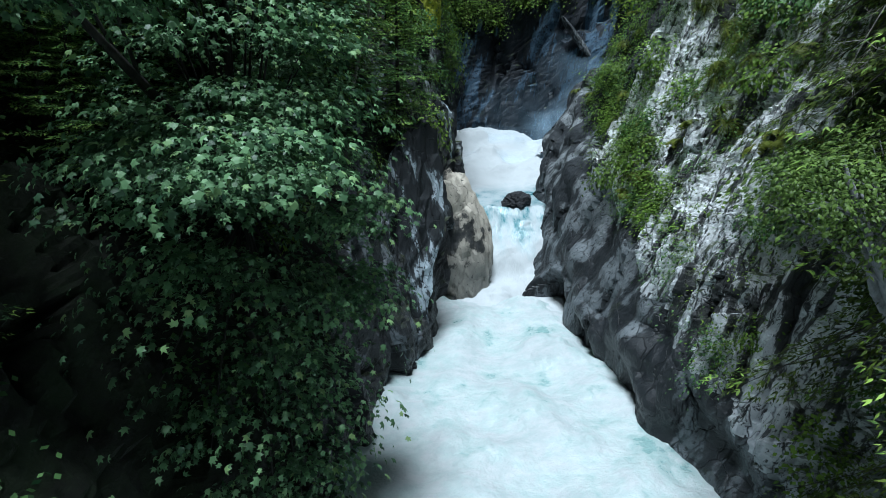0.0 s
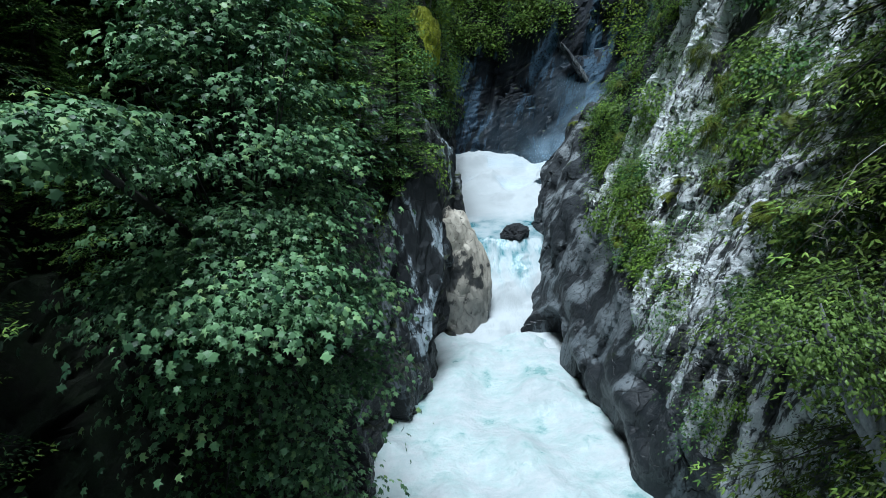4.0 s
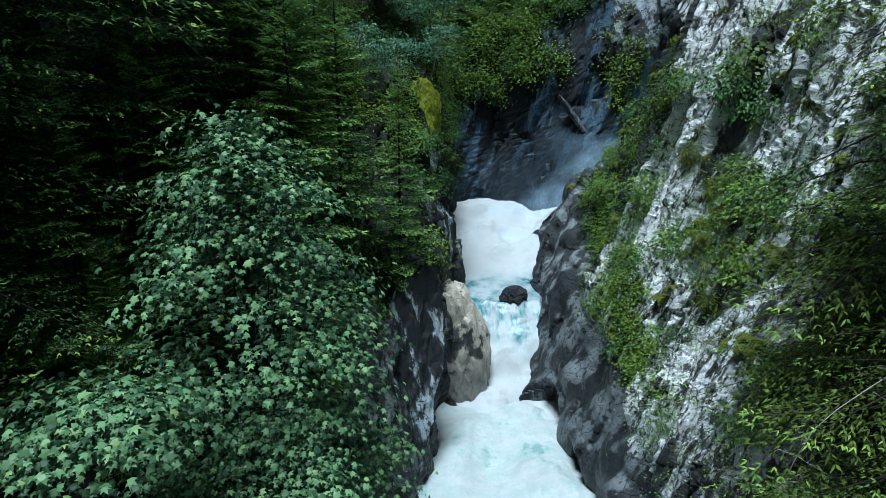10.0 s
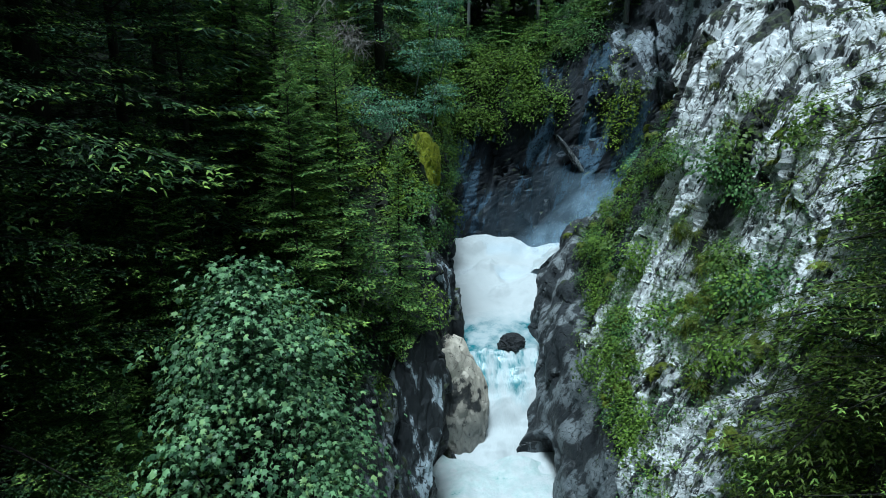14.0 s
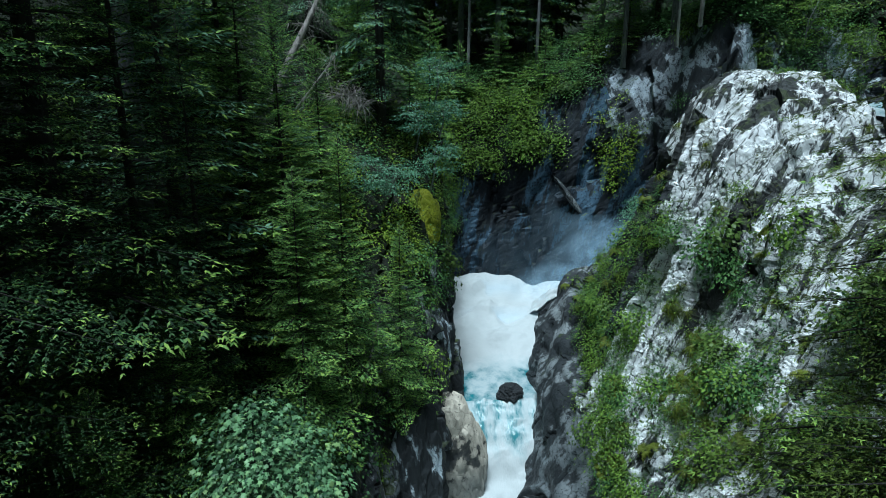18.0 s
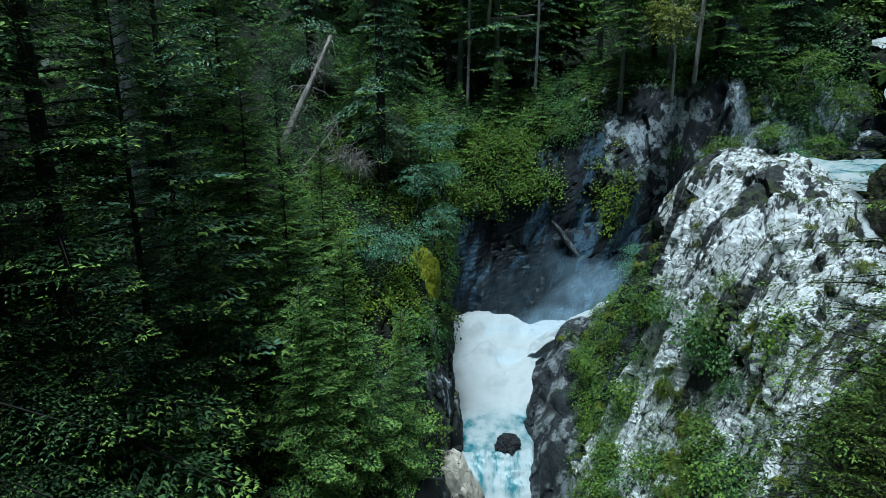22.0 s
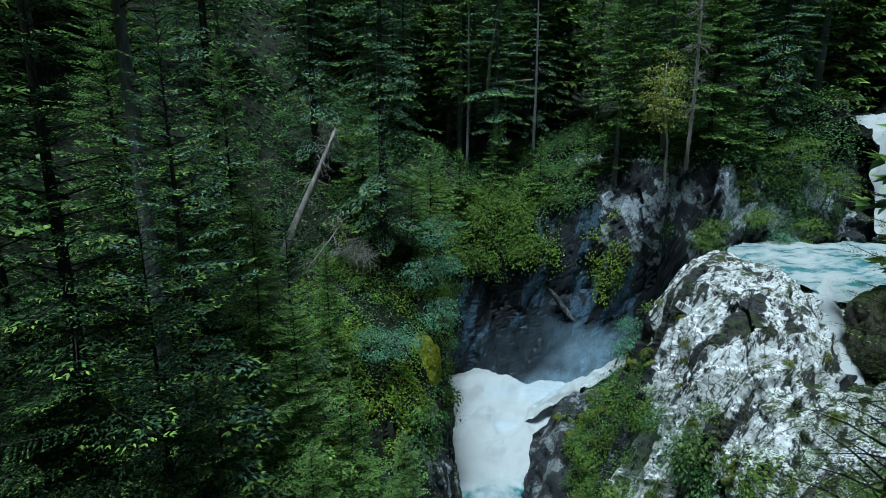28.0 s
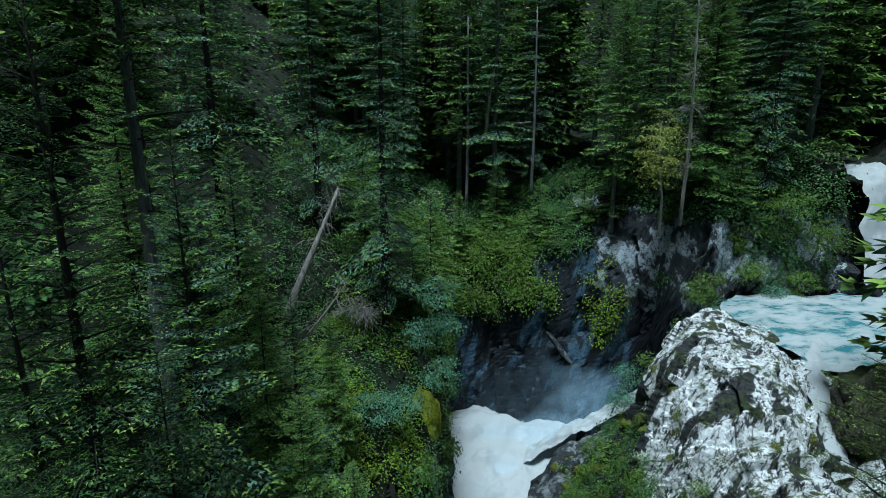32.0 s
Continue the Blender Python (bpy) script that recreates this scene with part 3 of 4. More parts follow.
cliff("cliff_west", me, "dark wet rock bank rising into wooded hillside")
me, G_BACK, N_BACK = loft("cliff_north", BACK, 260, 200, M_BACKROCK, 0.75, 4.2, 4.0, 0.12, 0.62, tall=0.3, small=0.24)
me.materials.append(M_SHADED_SOIL)
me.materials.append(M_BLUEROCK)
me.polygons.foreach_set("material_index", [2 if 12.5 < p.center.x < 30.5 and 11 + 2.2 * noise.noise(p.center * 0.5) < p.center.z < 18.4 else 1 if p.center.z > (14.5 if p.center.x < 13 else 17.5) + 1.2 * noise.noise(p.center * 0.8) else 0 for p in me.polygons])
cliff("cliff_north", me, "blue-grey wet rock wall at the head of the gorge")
OUTER = []
for nm, rows_, fl in (("slope_east_south", RIGHT_OUT, True), ("slope_east", RIGHT_UP, True), ("slope_west_south", LEFT_OUT, False), ("slope_west", LEFT_UP, False), ("slope_north", BACK_UP, False), ("unseen_slope_south", SOUTH, True)):
    me, g, _ = loft(nm, rows_, 50, 40, M_SHADED_SOIL, 0.4, 6.0, 1.0, 0.2, 1.1, flip=fl)
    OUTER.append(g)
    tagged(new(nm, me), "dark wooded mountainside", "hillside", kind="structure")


# valley ground below and behind everything, out to the horizon
def ground_height(x, y):
    r = math.hypot(x, y - 20)
    return -13 + 0.10 * max(0, r - 60) + 3 * noise.noise(Vector((x, y, 0)) * 0.02) - 2


gx = np.concatenate((np.linspace(-2500, -80, 20), np.linspace(-70, 70, 20), np.linspace(80, 2500, 20)))
gv = [(x, y, ground_height(x, y)) for x in gx for y in gx]
n = len(gx)
gf = [(i * n + j, (i + 1) * n + j, (i + 1) * n + j + 1, i * n + j + 1) for i in range(n - 1) for j in range(n - 1)]
ground = tagged(new("ground", mesh_of("ground", gv, gf, M_SHADED_SOIL)), "dark wooded valley ground reaching to the horizon", "ground", kind="structure")


# ---- water ----
def water_sheet(name, spine, material, nu, nv, chop, grain, label, seed=0.0, crown=0.0, kind="structure", swell=None):
    """A water surface: spine rows are (x_left, x_right, y, z); chop is the height of its waves."""
    sp = np.array(spine, float)
    rows = curve_through(np.column_stack((sp[:, 0], sp[:, 2], sp[:, 3])), nu), curve_through(np.column_stack((sp[:, 1], sp[:, 2], sp[:, 3])), nu)
    verts = []
    for i in range(nu):
        (xl, yl, zl), (xr, yr, zr) = rows[0][i], rows[1][i]
        for j in range(nv):
            u = j / (nv - 1)
            p = Vector((xl + (xr - xl) * u, yl + (yr - yl) * u, zl + (zr - zl) * u))
            q = p * grain + Vector((seed, 0, 0))
            b = noise.hetero_terrain(q, 0.9, 2.0, 5, 0.6) * 0.5 + 0.6 * abs(noise.noise(q * 0.55))
            hgt = chop(p.y) if callable(chop) else chop
            p.z += hgt * b + crown * math.sin(math.pi * u) + (swell(p) if swell else 0.0)
            p.y -= hgt * 0.5 * noise.noise(q * 1.3 + Vector((3, 3, 3)))
            verts.append(p)
    faces = [(i * nv + j, i * nv + j + 1, (i + 1) * nv + j + 1, (i + 1) * nv + j) for i in range(nu - 1) for j in range(nv - 1)]
    return tagged(new(name, mesh_of(name, verts, faces, material)), label, "water", kind=kind)


def boil(p):
    """The pool heaps up on one side of the plunging jet and dips beside it."""
    k = min(1.0, max(0.0, (p.y - 37.5) / 3))
    return k * (0.45 * math.exp(-(((p.x - 3.2) / 2.4) ** 2)) - 0.9 * math.exp(-(((p.x - 7.0) / 1.5) ** 2)))


water_sheet("water_lower", [(-12, 14, -30, -9.6), (-9, 12, 4, -9.4), (-6, 9, 10, -9.0), (-5, 8, 14, -8.8), (-4, 7.5, 18, -8.5), (-2, 7, 21, -8.35), (0, 7, 23.6, -8.15)], M_FOAM, 170, 110, 0.55, 0.55, "churning white foam on milky turquoise pool")
water_sheet("water_chute", [(0, 6.8, 22.6, -8.25), (0.2, 6.8, 24, -8.05), (0.5, 6.8, 25.2, -7.3), (0.8, 7, 26.5, -5.9), (0.8, 7, 27.6, -4.95), (0.5, 7.5, 28.8, -4.35)], M_CHUTE, 90, 60, 0.32, 0.8, "white water rushing down a narrow chute", 4.0)
water_sheet("water_upper", [(0.5, 7.5, 28.6, -4.35), (0, 8, 31, -3.9), (-0.5, 9, 33, -3.5), (-0.8, 9.2, 34.6, -3.0), (-1, 10, 36.4, -2.5), (-1, 10.8, 38.4, -1.8), (-1, 11.5, 40.5, -0.8), (-1, 12, 42, -0.6), (-1, 12, 43.4, -1.6), (-1, 12, 46, -2.6)], M_POOL, 150, 90, lambda y: 0.14 + 0.6 * min(1.0, max(0.0, (y - 32) / 4)), 0.45, "turquoise pool that boils white below a waterfall", 12.0, swell=boil)


def falling(name, spine, wide, material, label, seed, nu=80, nv=24, lump=0.2):
    """Water that falls along a spine of points, wide across the given direction."""
    sp = curve_through(spine, nu)
    wide = Vector(wide)
    verts = []
    for i, p in enumerate(sp):
        for j in range(nv):
            u = 2 * j / (nv - 1) - 1
            q = Vector(p) + wide * u * (0.8 + 0.35 * noise.noise(Vector((i * 0.12, seed, u > 0))))
            q += Vector((0, -0.25, 1)) * lump * (noise.fractal(Vector((q.x * 1.2, q.y * 1.2, q.z * 0.5 + seed)), 0.8, 2.0, 4) + 1.0 - 1.6 * u * u)
            verts.append(q)
    faces = [(i * nv + j, i * nv + j + 1, (i + 1) * nv + j + 1, (i + 1) * nv + j) for i in range(nu - 1) for j in range(nv - 1)]
    return tagged(new(name, mesh_of(name, verts, faces, material)), label, "water", kind="structure")


falling("water_main_fall", [(20.8, 33.0, 12.9), (18.8, 34.0, 11.6), (17.3, 35.0, 8.5), (15.9, 36.2, 5.6), (14.0, 37.4, 3.6), (12.2, 38.0, 2.0), (10.6, 38.2, 1.0), (8.8, 38.4, -0.2), (6.8, 38.4, -1.6)], (0.5, 1.4, 0), M_FALL, "white waterfall plunging through a rock slot", 3.0, 110, 30, 0.35)
water_sheet("water_river", [(19.6, 40, 25.2, 12.15), (18.8, 40, 27.5, 12.5), (18.2, 40, 30, 12.8), (18.0, 40, 32.5, 13.0), (20.5, 40, 35.2, 13.0)], M_RIVER, 70, 110, 0.22, 0.8, "shallow turquoise river with white riffles", 21.0)
falling("water_far_fall", [(33.4, 46, 21.3), (33.2, 41, 21.3), (32.8, 39.2, 20.6), (32.5, 38.0, 18.0), (32.2, 37.0, 15.2), (31.8, 35.6, 13.0)], (2.3, 0.3, 0), M_FALL, "white step of falling river water", 9.0, 70, 24, 0.3)
falling("water_stream", [(21.4, 28.2, 12.7), (20.0, 26.4, 12.5), (19.0, 24.6, 12.2), (18.0, 22.6, 11.7), (17.4, 21.2, 11.1), (17.0, 19.6, 10.0)], (0.8, 0.2, 0), M_FALL, "thin stream of water running down bare rock", 14.0, 60, 14, 0.12)


# ---- rocks ----
def boulder_mesh(name, radii, seed, material, rough=0.28, cuts=5, res=5):
    bm = bmesh.new()
    bmesh.ops.create_icosphere(bm, subdivisions=res, radius=1.0)
    rng = random.Random(seed)
    planes = [(Vector((rng.gauss(0, 1), rng.gauss(0, 1), rng.gauss(0, 0.8))).normalized(), rng.uniform(0.62, 0.9)) for _ in range(cuts * 3)]
    for v in bm.verts:
        p = v.co.copy()
        for nrm, d in planes:
            k = p.dot(nrm) - d
            if k > 0:
                p -= nrm * k * 0.85
        q = p * 1.6 + Vector((seed, seed, 0))
        p += p.normalized() * (rough * 0.5 * noise.fractal(q, 0.9, 2.1, 5) + rough * 0.25 * noise.fractal(q * 4, 0.9, 2.1, 4))
        v.co = Vector((p.x * radii[0], p.y * radii[1], p.z * radii[2]))
    me = bpy.data.meshes.new(name)
    bm.to_mesh(me)
    bm.free()
    me.materials.append(material)
    return me


def rock(at, radii, seed, material, label, turn=(0, 0, 0), rough=0.28):
    ob = new("boulder", boulder_mesh("boulder", radii, seed, material, rough))
    ob.matrix_basis = pose(*at, *turn)
    return tagged(ob, label, "rock", "boulders in the gorge")


rock((0.55, 25.6, -6.1), (2.2, 1.9, 4.5), 3, M_BOULDER, "tall tan and grey boulder standing at the water's edge", (0, -11, 10), 0.2)
rock((-1.75, 19.9, -4.6), (1.75, 1.5, 4.6), 11, M_GLINTROCK, "dark cracked wet rock slab with sky glints painted as pale streaks", (0, 8, 30))
rock((-0.75, 28.4, -0.6), (1.5, 1.8, 3.4), 8, M_GLINTROCK, "rounded dark wet rock above the chute", (0, -6, 0))
rock((4.08, 29.1, -3.95), (0.95, 0.8, 0.72), 6, M_BLACKROCK, "dark wet boulder in the turquoise pool", (0, 10, 35), 0.35)
rock((-1.1, 30.7, 6.2), (1.15, 1.1, 2.1), 17, M_MOSSROCK, "rock shoulder covered in bright yellow-green moss", (0, -6, 0))
rock((11.7, 19.9, 7.3), (1.3, 1.5, 2.7), 23, M_CLIFF, "overhanging pale block on the cliff", (-12, 14, 0))
rock((8.9, 14.9, -2.0), (0.55, 0.5, 1.9), 29, M_CLIFF, "upright white slab speckled with dark lichen", (0, 8, 0), 0.2)
rock((9.0, 11.6, -6.6), (1.7, 1.3, 3.2), 31, M_CLIFF, "sloping pale slab by the water", (-10, 32, 10))
rock((6.6, 13.2, -7.2), (0.7, 0.8, 1.7), 37, M_GORGE, "dark upright block at the pool's edge", (0, 4, 25))
rock((19.0, 20.8, 12.6), (1.8, 1.6, 2.4), 41, M_BROWNROCK, "brown mossy boulder beside the stream", (0, 6, 0))
rock((5.75, 20.6, -7.3), (0.75, 1.0, 1.6), 43, M_GORGE, "rounded water-worn block beside a dark hollow", (0, 10, 15), 0.15)
rock((9.7, 40.9, 6.6), (0.28, 0.5, 1.9), 47, M_GORGE, "pale leaning slab on the back wall", (0, -38, 0), 0.2)
for k, (x, y, z, r) in enumerate([(30.2, 35.4, 13.2, 0.7), (28.4, 35.9, 13.2, 0.9), (26.0, 36.2, 13.2, 0.7), (29.0, 36.6, 14.4, 0.9), (24.2, 36.0, 13.0, 0.6), (32.5, 34.0, 13.0, 0.6)]):
    rock((x, y, z), (r, r * 0.8, r * 0.7), 60 + k, M_GLINTROCK, "dark wet boulder at the river's edge", (0, 0, 40 * k))

# ---- trees ----
SP_NEAR = spruce_meshes("spruce_near", 26, 3.9, 190, 1, M_SPRUCE, 0.04, 0.6, 15, 26, 0.042, 0.0145)
SP_WIDE = spruce_meshes("spruce_wide", 26, 6.4, 150, 14, M_SPRUCE, 0.03, 0.5, 20, 42, 0.021, 0.0075, 0.5)
SP_CLOSE = spruce_meshes("conifer_close", 22, 3.5, 230, 12, M_SPRUCE_O, 0.04, 0.5, 17, 28, 0.036, 0.0105, 0.95)
SP_OLD = spruce_meshes("spruce_old", 30, 3.6, 130, 6, M_SPRUCE, 0.55, 0.6, 12, 15, 0.075, 0.028, snags=40)
SP_MID = spruce_meshes("spruce_mid", 13, 2.6, 150, 2, M_SPRUCE_Y, 0.03, 0.65, 13, 17, 0.070, 0.027)
SP_TIP = spruce_meshes("fir_tip", 13, 2.4, 140, 9, M_SPRUCE_B, 0.03, 0.75, 12, 15, 0.075, 0.028, 0.3)
SP_HANG = spruce_meshes("spruce_hanging", 24, 2.9, 190, 3, M_SPRUCE_B, 0.08, 0.5, 10, 15, 0.078, 0.025, 0.75)
SP_FAR = spruce_meshes("spruce_far", 24, 3.3, 170, 4, M_SPRUCE_B, 0.14, 0.55, 10, 14, 0.095, 0.030, 0.5, 20)
SP_FAR2 = spruce_meshes("spruce_far_b", 22, 3.1, 140, 5, M_SPRUCE_Y, 0.22, 0.55, 8, 12, 0.105, 0.036, 0.6, 24)
SP_DIM = spruce_meshes("spruce_shade", 24, 3.6, 100, 8, M_SPRUCE, 0.08, 0.55, 4, 6, 0.28, 0.14, 0.5)
SP_BUSH = spruce_meshes("spruce_bush", 6, 2.0, 70, 7, M_SPRUCE_Y, 0.02, 0.8, 9, 12, 0.10, 0.04)


def ground_at(grids, x, y):
    """Height of the highest ground near a place."""
    best, bz, tops = 1e9, 0.0, []
    for g in grids:
        d = (g[:, :, 0] - x) ** 2 + (g[:, :, 1] - y) ** 2
        i = np.argmin(d)
        if d.flat[i] < best:
            best, bz = d.flat[i], g[:, :, 2].flat[i]
        near = g[:, :, 2][d < 0.16]
        if len(near):
            tops.append(near.max())
    return float(max(tops) if tops else bz)


GRIDS = [G_LEFT, G_RIGHT, G_BACK, *OUTER]


def spruce(meshes, x, y, top, full, label, group="spruces on the west bank", turn=0.0, sink=0.4, tilt=(0, 0)):
    """A spruce whose tip reaches the height top."""
    base = ground_at(GRIDS, x, y) - sink
    return tree_of("spruce", meshes, (x, y, base), label, "tree", group, turn, (top - base) / full, tilt)


spruce(SP_NEAR, -8.2, 11.0, 29, 26, "tall dark spruce with lit yellow-green bough tips", turn=20)
for x, y, top in [(-6.9, 9.4, 6.6), (-7.4, 8.8, 4.9), (-6.3, 11.4, 8.6), (-6.1, 9.0, 3.6), (-7.9, 10.0, 9.2)]:
    spruce(SP_MID, x, y, top, 13, "young spruce with bright yellow-green bough tips", turn=70 * x)
# Added beside the view so that its boughs shade the near bank.
spruce(SP_WIDE, -8.8, 3.2, 17, 26, "broad spruce added out of view to shade the bank", turn=200)
spruce(SP_WIDE, -8.5, 8.3, 19, 26, "broad spruce with lit yellow-green bough tips", turn=95)
# Another added shade tree, its trunk out of view.
spruce(SP_NEAR, -6.4, 5.4, 9, 26, "dense spruce added at the edge of view to shade the bank", turn=33)
spruce(SP_NEAR, -8.9, 10.3, 24.2, 26, "full spruce with pale feathery boughs", turn=250)
spruce(SP_NEAR, -6.6, 14.0, 14.5, 26, "dense spruce with layered boughs", turn=310)
spruce(SP_OLD, -9.7, 17.0, 39, 30, "tall old spruce with bare grey trunk and dead snags", turn=120, tilt=(0, -1.5))
spruce(SP_NEAR, -7.4, 12.6, 19.0, 26, "dense spruce with layered boughs", turn=170)
spruce(SP_MID, -4.4, 15.6, 10.5, 13, "green young spruce beside a taller one", turn=130)
spruce(SP_MID, -7.2, 19.5, 18.5, 13, "green spruce on the wooded slope", turn=230)
spruce(SP_MID, -5.6, 24.5, 15.5, 13, "green spruce on the wooded slope", turn=20)
spruce(SP_MID, -14.0, 25.0, 31.0, 13, "green spruce on the wooded slope", turn=310)
spruce(SP_MID, -5.2, 17.4, 15.2, 13, "green spruce with dense layered crown", turn=60)
spruce(SP_MID, -3.6, 18.6, 11.5, 13, "green young spruce beside a taller one", turn=10)
spruce(SP_MID, -1.7, 20.4, 8.0, 13, "slender young spruce above the rocks", turn=150)
spruce(SP_TIP, -7.9, 15.5, 24.5, 13, "narrow fir with a pointed tip", turn=200)
spruce(SP_TIP, -6.4, 21.0, 18.0, 13, "narrow bluish fir on the slope", turn=20)
spruce(SP_MID, -9.0, 22.5, 24.0, 13, "green spruce on the wooded slope", turn=80)
spruce(SP_MID, -12.5, 20.5, 27.0, 13, "green spruce on the wooded slope", turn=200)
spruce(SP_HANG, -3.8, 33.4, 40, 24, "tall straight spruce with hanging grey-green boughs", turn=10)
spruce(SP_HANG, -11.5, 27.0, 40, 24, "tall spruce with hanging boughs on the slope", turn=70)
spruce(SP_HANG, -9.0, 38.0, 42, 24, "tall spruce with hanging boughs on the slope", turn=170)
spruce(SP_MID, 18.4, 37.3, 36.0, 13, "spruce on the rock rim above the river", "forest above the gorge", 30)
spruce(SP_FAR2, 16.8, 41.0, 41.0, 22, "half-bare spruce with grey dead branches", "forest above the gorge", 130)
spruce(SP_HANG, 24.2, 39.6, 43.0, 24, "spruce on the rock rim above the river", "forest above the gorge", 230)
rng = np.random.default_rng(5)
for k in range(46):
    x = -14 + 48 * ((k * 0.618034) % 1.0)
    y = rng.uniform(50, 64) if x < 13 else rng.uniform(42, 58)
    far = (SP_FAR, SP_FAR2, SP_HANG)[k % 3] if y < 57 else SP_DIM
    spruce(far, x, y, ground_at(GRIDS, x, y) + rng.uniform(18, 28), 22 if far == SP_FAR2 else 24, "tall forest spruce on the rim", "forest above the gorge", rng.uniform(0, 360))
for k in range(26):
    x, y = rng.uniform(-32, -12.5), rng.uniform(-6, 46)
    kind = SP_DIM if y < 6 or x < -22 else SP_FAR2
    spruce(kind, x, y, ground_at(GRIDS, x, y) + rng.uniform(15, 25), 22 if kind == SP_FAR2 else 24, "dark spruce on the wooded slope", "forest on the west slope", rng.uniform(0, 360))
for k in range(20):
    x, y = rng.uniform(-30, 30), rng.uniform(-50, -14)
    if abs(x) > 9:
        spruce(SP_DIM, x, y, ground_at(GRIDS, x, y) + rng.uniform(15, 25), 24, "dark spruce on the wooded slope", "forest down the valley", rng.uniform(0, 360))
for k in range(8):
    x, y = rng.uniform(20, 36), rng.uniform(2, 22)
    spruce(SP_DIM, x, y, ground_at(GRIDS, x, y) + rng.uniform(15, 22), 24, "dark spruce on the wooded slope", "forest on the east slope", rng.uniform(0, 360))
for k in range(14):
    x, y = rng.uniform(27, 46), rng.uniform(43, 60)
    spruce(SP_FAR2 if k % 2 else SP_DIM, x, y, ground_at(GRIDS, x, y) + rng.uniform(17, 25), 22 if k % 2 else 24, "tall forest spruce above the river", "forest above the river", rng.uniform(0, 360))
for x, y, top in [(-2.2, 36, 17.5), (-6, 40, 24), (1.5, 47.5, 19), (5, 49, 21), (8.5, 46.5, 20), (12, 44.5, 21.5), (-5.5, 36.5, 21), (-1.0, 41, 20), (21.5, 38.2, 24), (14.0, 42.5, 22)]:
    spruce(SP_BUSH, x, y, top, 6, "small bushy spruce at the forest edge", "young spruces", 37 * x)
# conifer that leans in over the east bank
spruce(SP_CLOSE, 8.8, 9.2, 21.0, 22, "yellow-green conifer with hanging boughs beside the cliff", "conifers on the east bank", 40)
spruce(SP_CLOSE, 8.0, 7.0, 14.0, 22, "yellow-green conifer with hanging boughs beside the cliff", "conifers on the east bank", 160)
spruce(SP_MID, 12.2, 12.4, 15.0, 13, "yellow-green conifer rooted in the cliff", "conifers on the east bank", 260)
# unseen trees added beside and behind, to close and shade the west bank
for x, y, h in [(-11.5, 2.0, 22), (-10.0, 0.5, 18), (-9.6, -2.4, 16), (-8.8, -3.5, 24), (-8.0, -5.0, 15), (-13.5, 5.0, 28), (-12.4, 4.0, 30), (-11.4, 6.0, 27)]:
    spruce(SP_DIM, x, y, h, 24, "unseen dark spruce added to shade the west bank", "forest on the west slope", 50 * x)


def broadleaf(name, at, lobes, seed, per, size, shape, shape_f, material, label, clump_r=0.42, bark=None, thick=0.2, group=""):
    """A broad-leaved tree or bush: stem, limbs to the clumps, and single leaves."""
    rng = np.random.default_rng(seed)
    ob = empty_thing(name, at, label, "tree" if thick > 0.06 else "bush", group)
    base = np.array(at)
    pts, outs, mids = [], [], []
    for c, r, k in lobes:
        p, o, m = crown_points(rng, np.array(c) - base, r, k, per, clump_r)
        pts.append(p), outs.append(o), mids.append(m)
    p, o = np.concatenate(pts), np.concatenate(outs)
    v, f = leaves_on(p, o, size, rng, shape, shape_f, 0.7, 0.8)
    wood = []
    top = Vector(np.array(lobes[0][0]) - base) + Vector((0, 0, lobes[0][1][2] * 0.6))
    stem = [Vector((0, 0, -0.6)), top * 0.3 + Vector((0.15, 0, 0)), top * 0.65 + Vector((-0.1, 0.1, 0)), top]
    wood.append(tube(stem, [thick, thick * 0.75, thick * 0.45, 0.015], 8))
    for m in mids:
        mid = Vector(np.mean(m, axis=0))
        s0 = stem[1].lerp(stem[2], 0.5)
        wood.append(tube([s0, s0.lerp(mid, 0.6), mid], [thick * 0.5, thick * 0.35, thick * 0.2], 6))
        for q in m[::6]:
            q = Vector(q)
            s = s0.lerp(mid, rng.uniform(0.4, 1.0))
            wood.append(tube([s, s.lerp(q, 0.55) + Vector((0, 0, 0.12)), q], [thick * 0.18, thick * 0.10, 0.006], 4))
    tagged(part("limb", mesh_of(name + "_wood", *join(wood), bark or M_BARK), ob), kind="stuff")
    tagged(part("crown", mesh_of(name + "_crown", v, f, material, False), ob), kind="stuff")
    return ob


broadleaf("maple_tree", (-4.2, 10.5, -4.4), [((-3.65, 9.6, -2.0), (2.15, 2.4, 7.9), 230), ((-4.7, 6.2, 1.9), (1.2, 0.8, 0.4), 30), ((-2.9, 7.1, -0.2), (1.4, 1.0, 0.6), 40),
          ((-1.9, 10.4, -1.5), (0.7, 0.9, 0.5), 12), ((-1.95, 11.0, -3.2), (0.6, 0.9, 0.5), 10), ((-3.4, 9.0, 0.2), (1.5, 1.0, 0.8), 30), ((-3.9, 10.2, 4.2), (1.2, 1.2, 1.5), 40), ((-4.05, 10.4, 5.8), (0.25, 0.25, 0.6), 4)],
          21, 74, 0.14, LOBED, LOBED_F, M_MAPLE, "broad sycamore maple with large pale green leaves", 0.47, M_DARKBARK)
broadleaf("maple_sapling", (-4.2, 13.6, -1.8), [((-3.7, 13.2, -4.4), (0.9, 1.2, 1.8), 56), ((-4.9, 14.0, 1.5), (1.6, 1.6, 2.4), 100)], 22, 24, 0.15, LOBED, LOBED_F, M_MAPLE, "young maple on the rock bank", 0.42, M_DARKBARK)
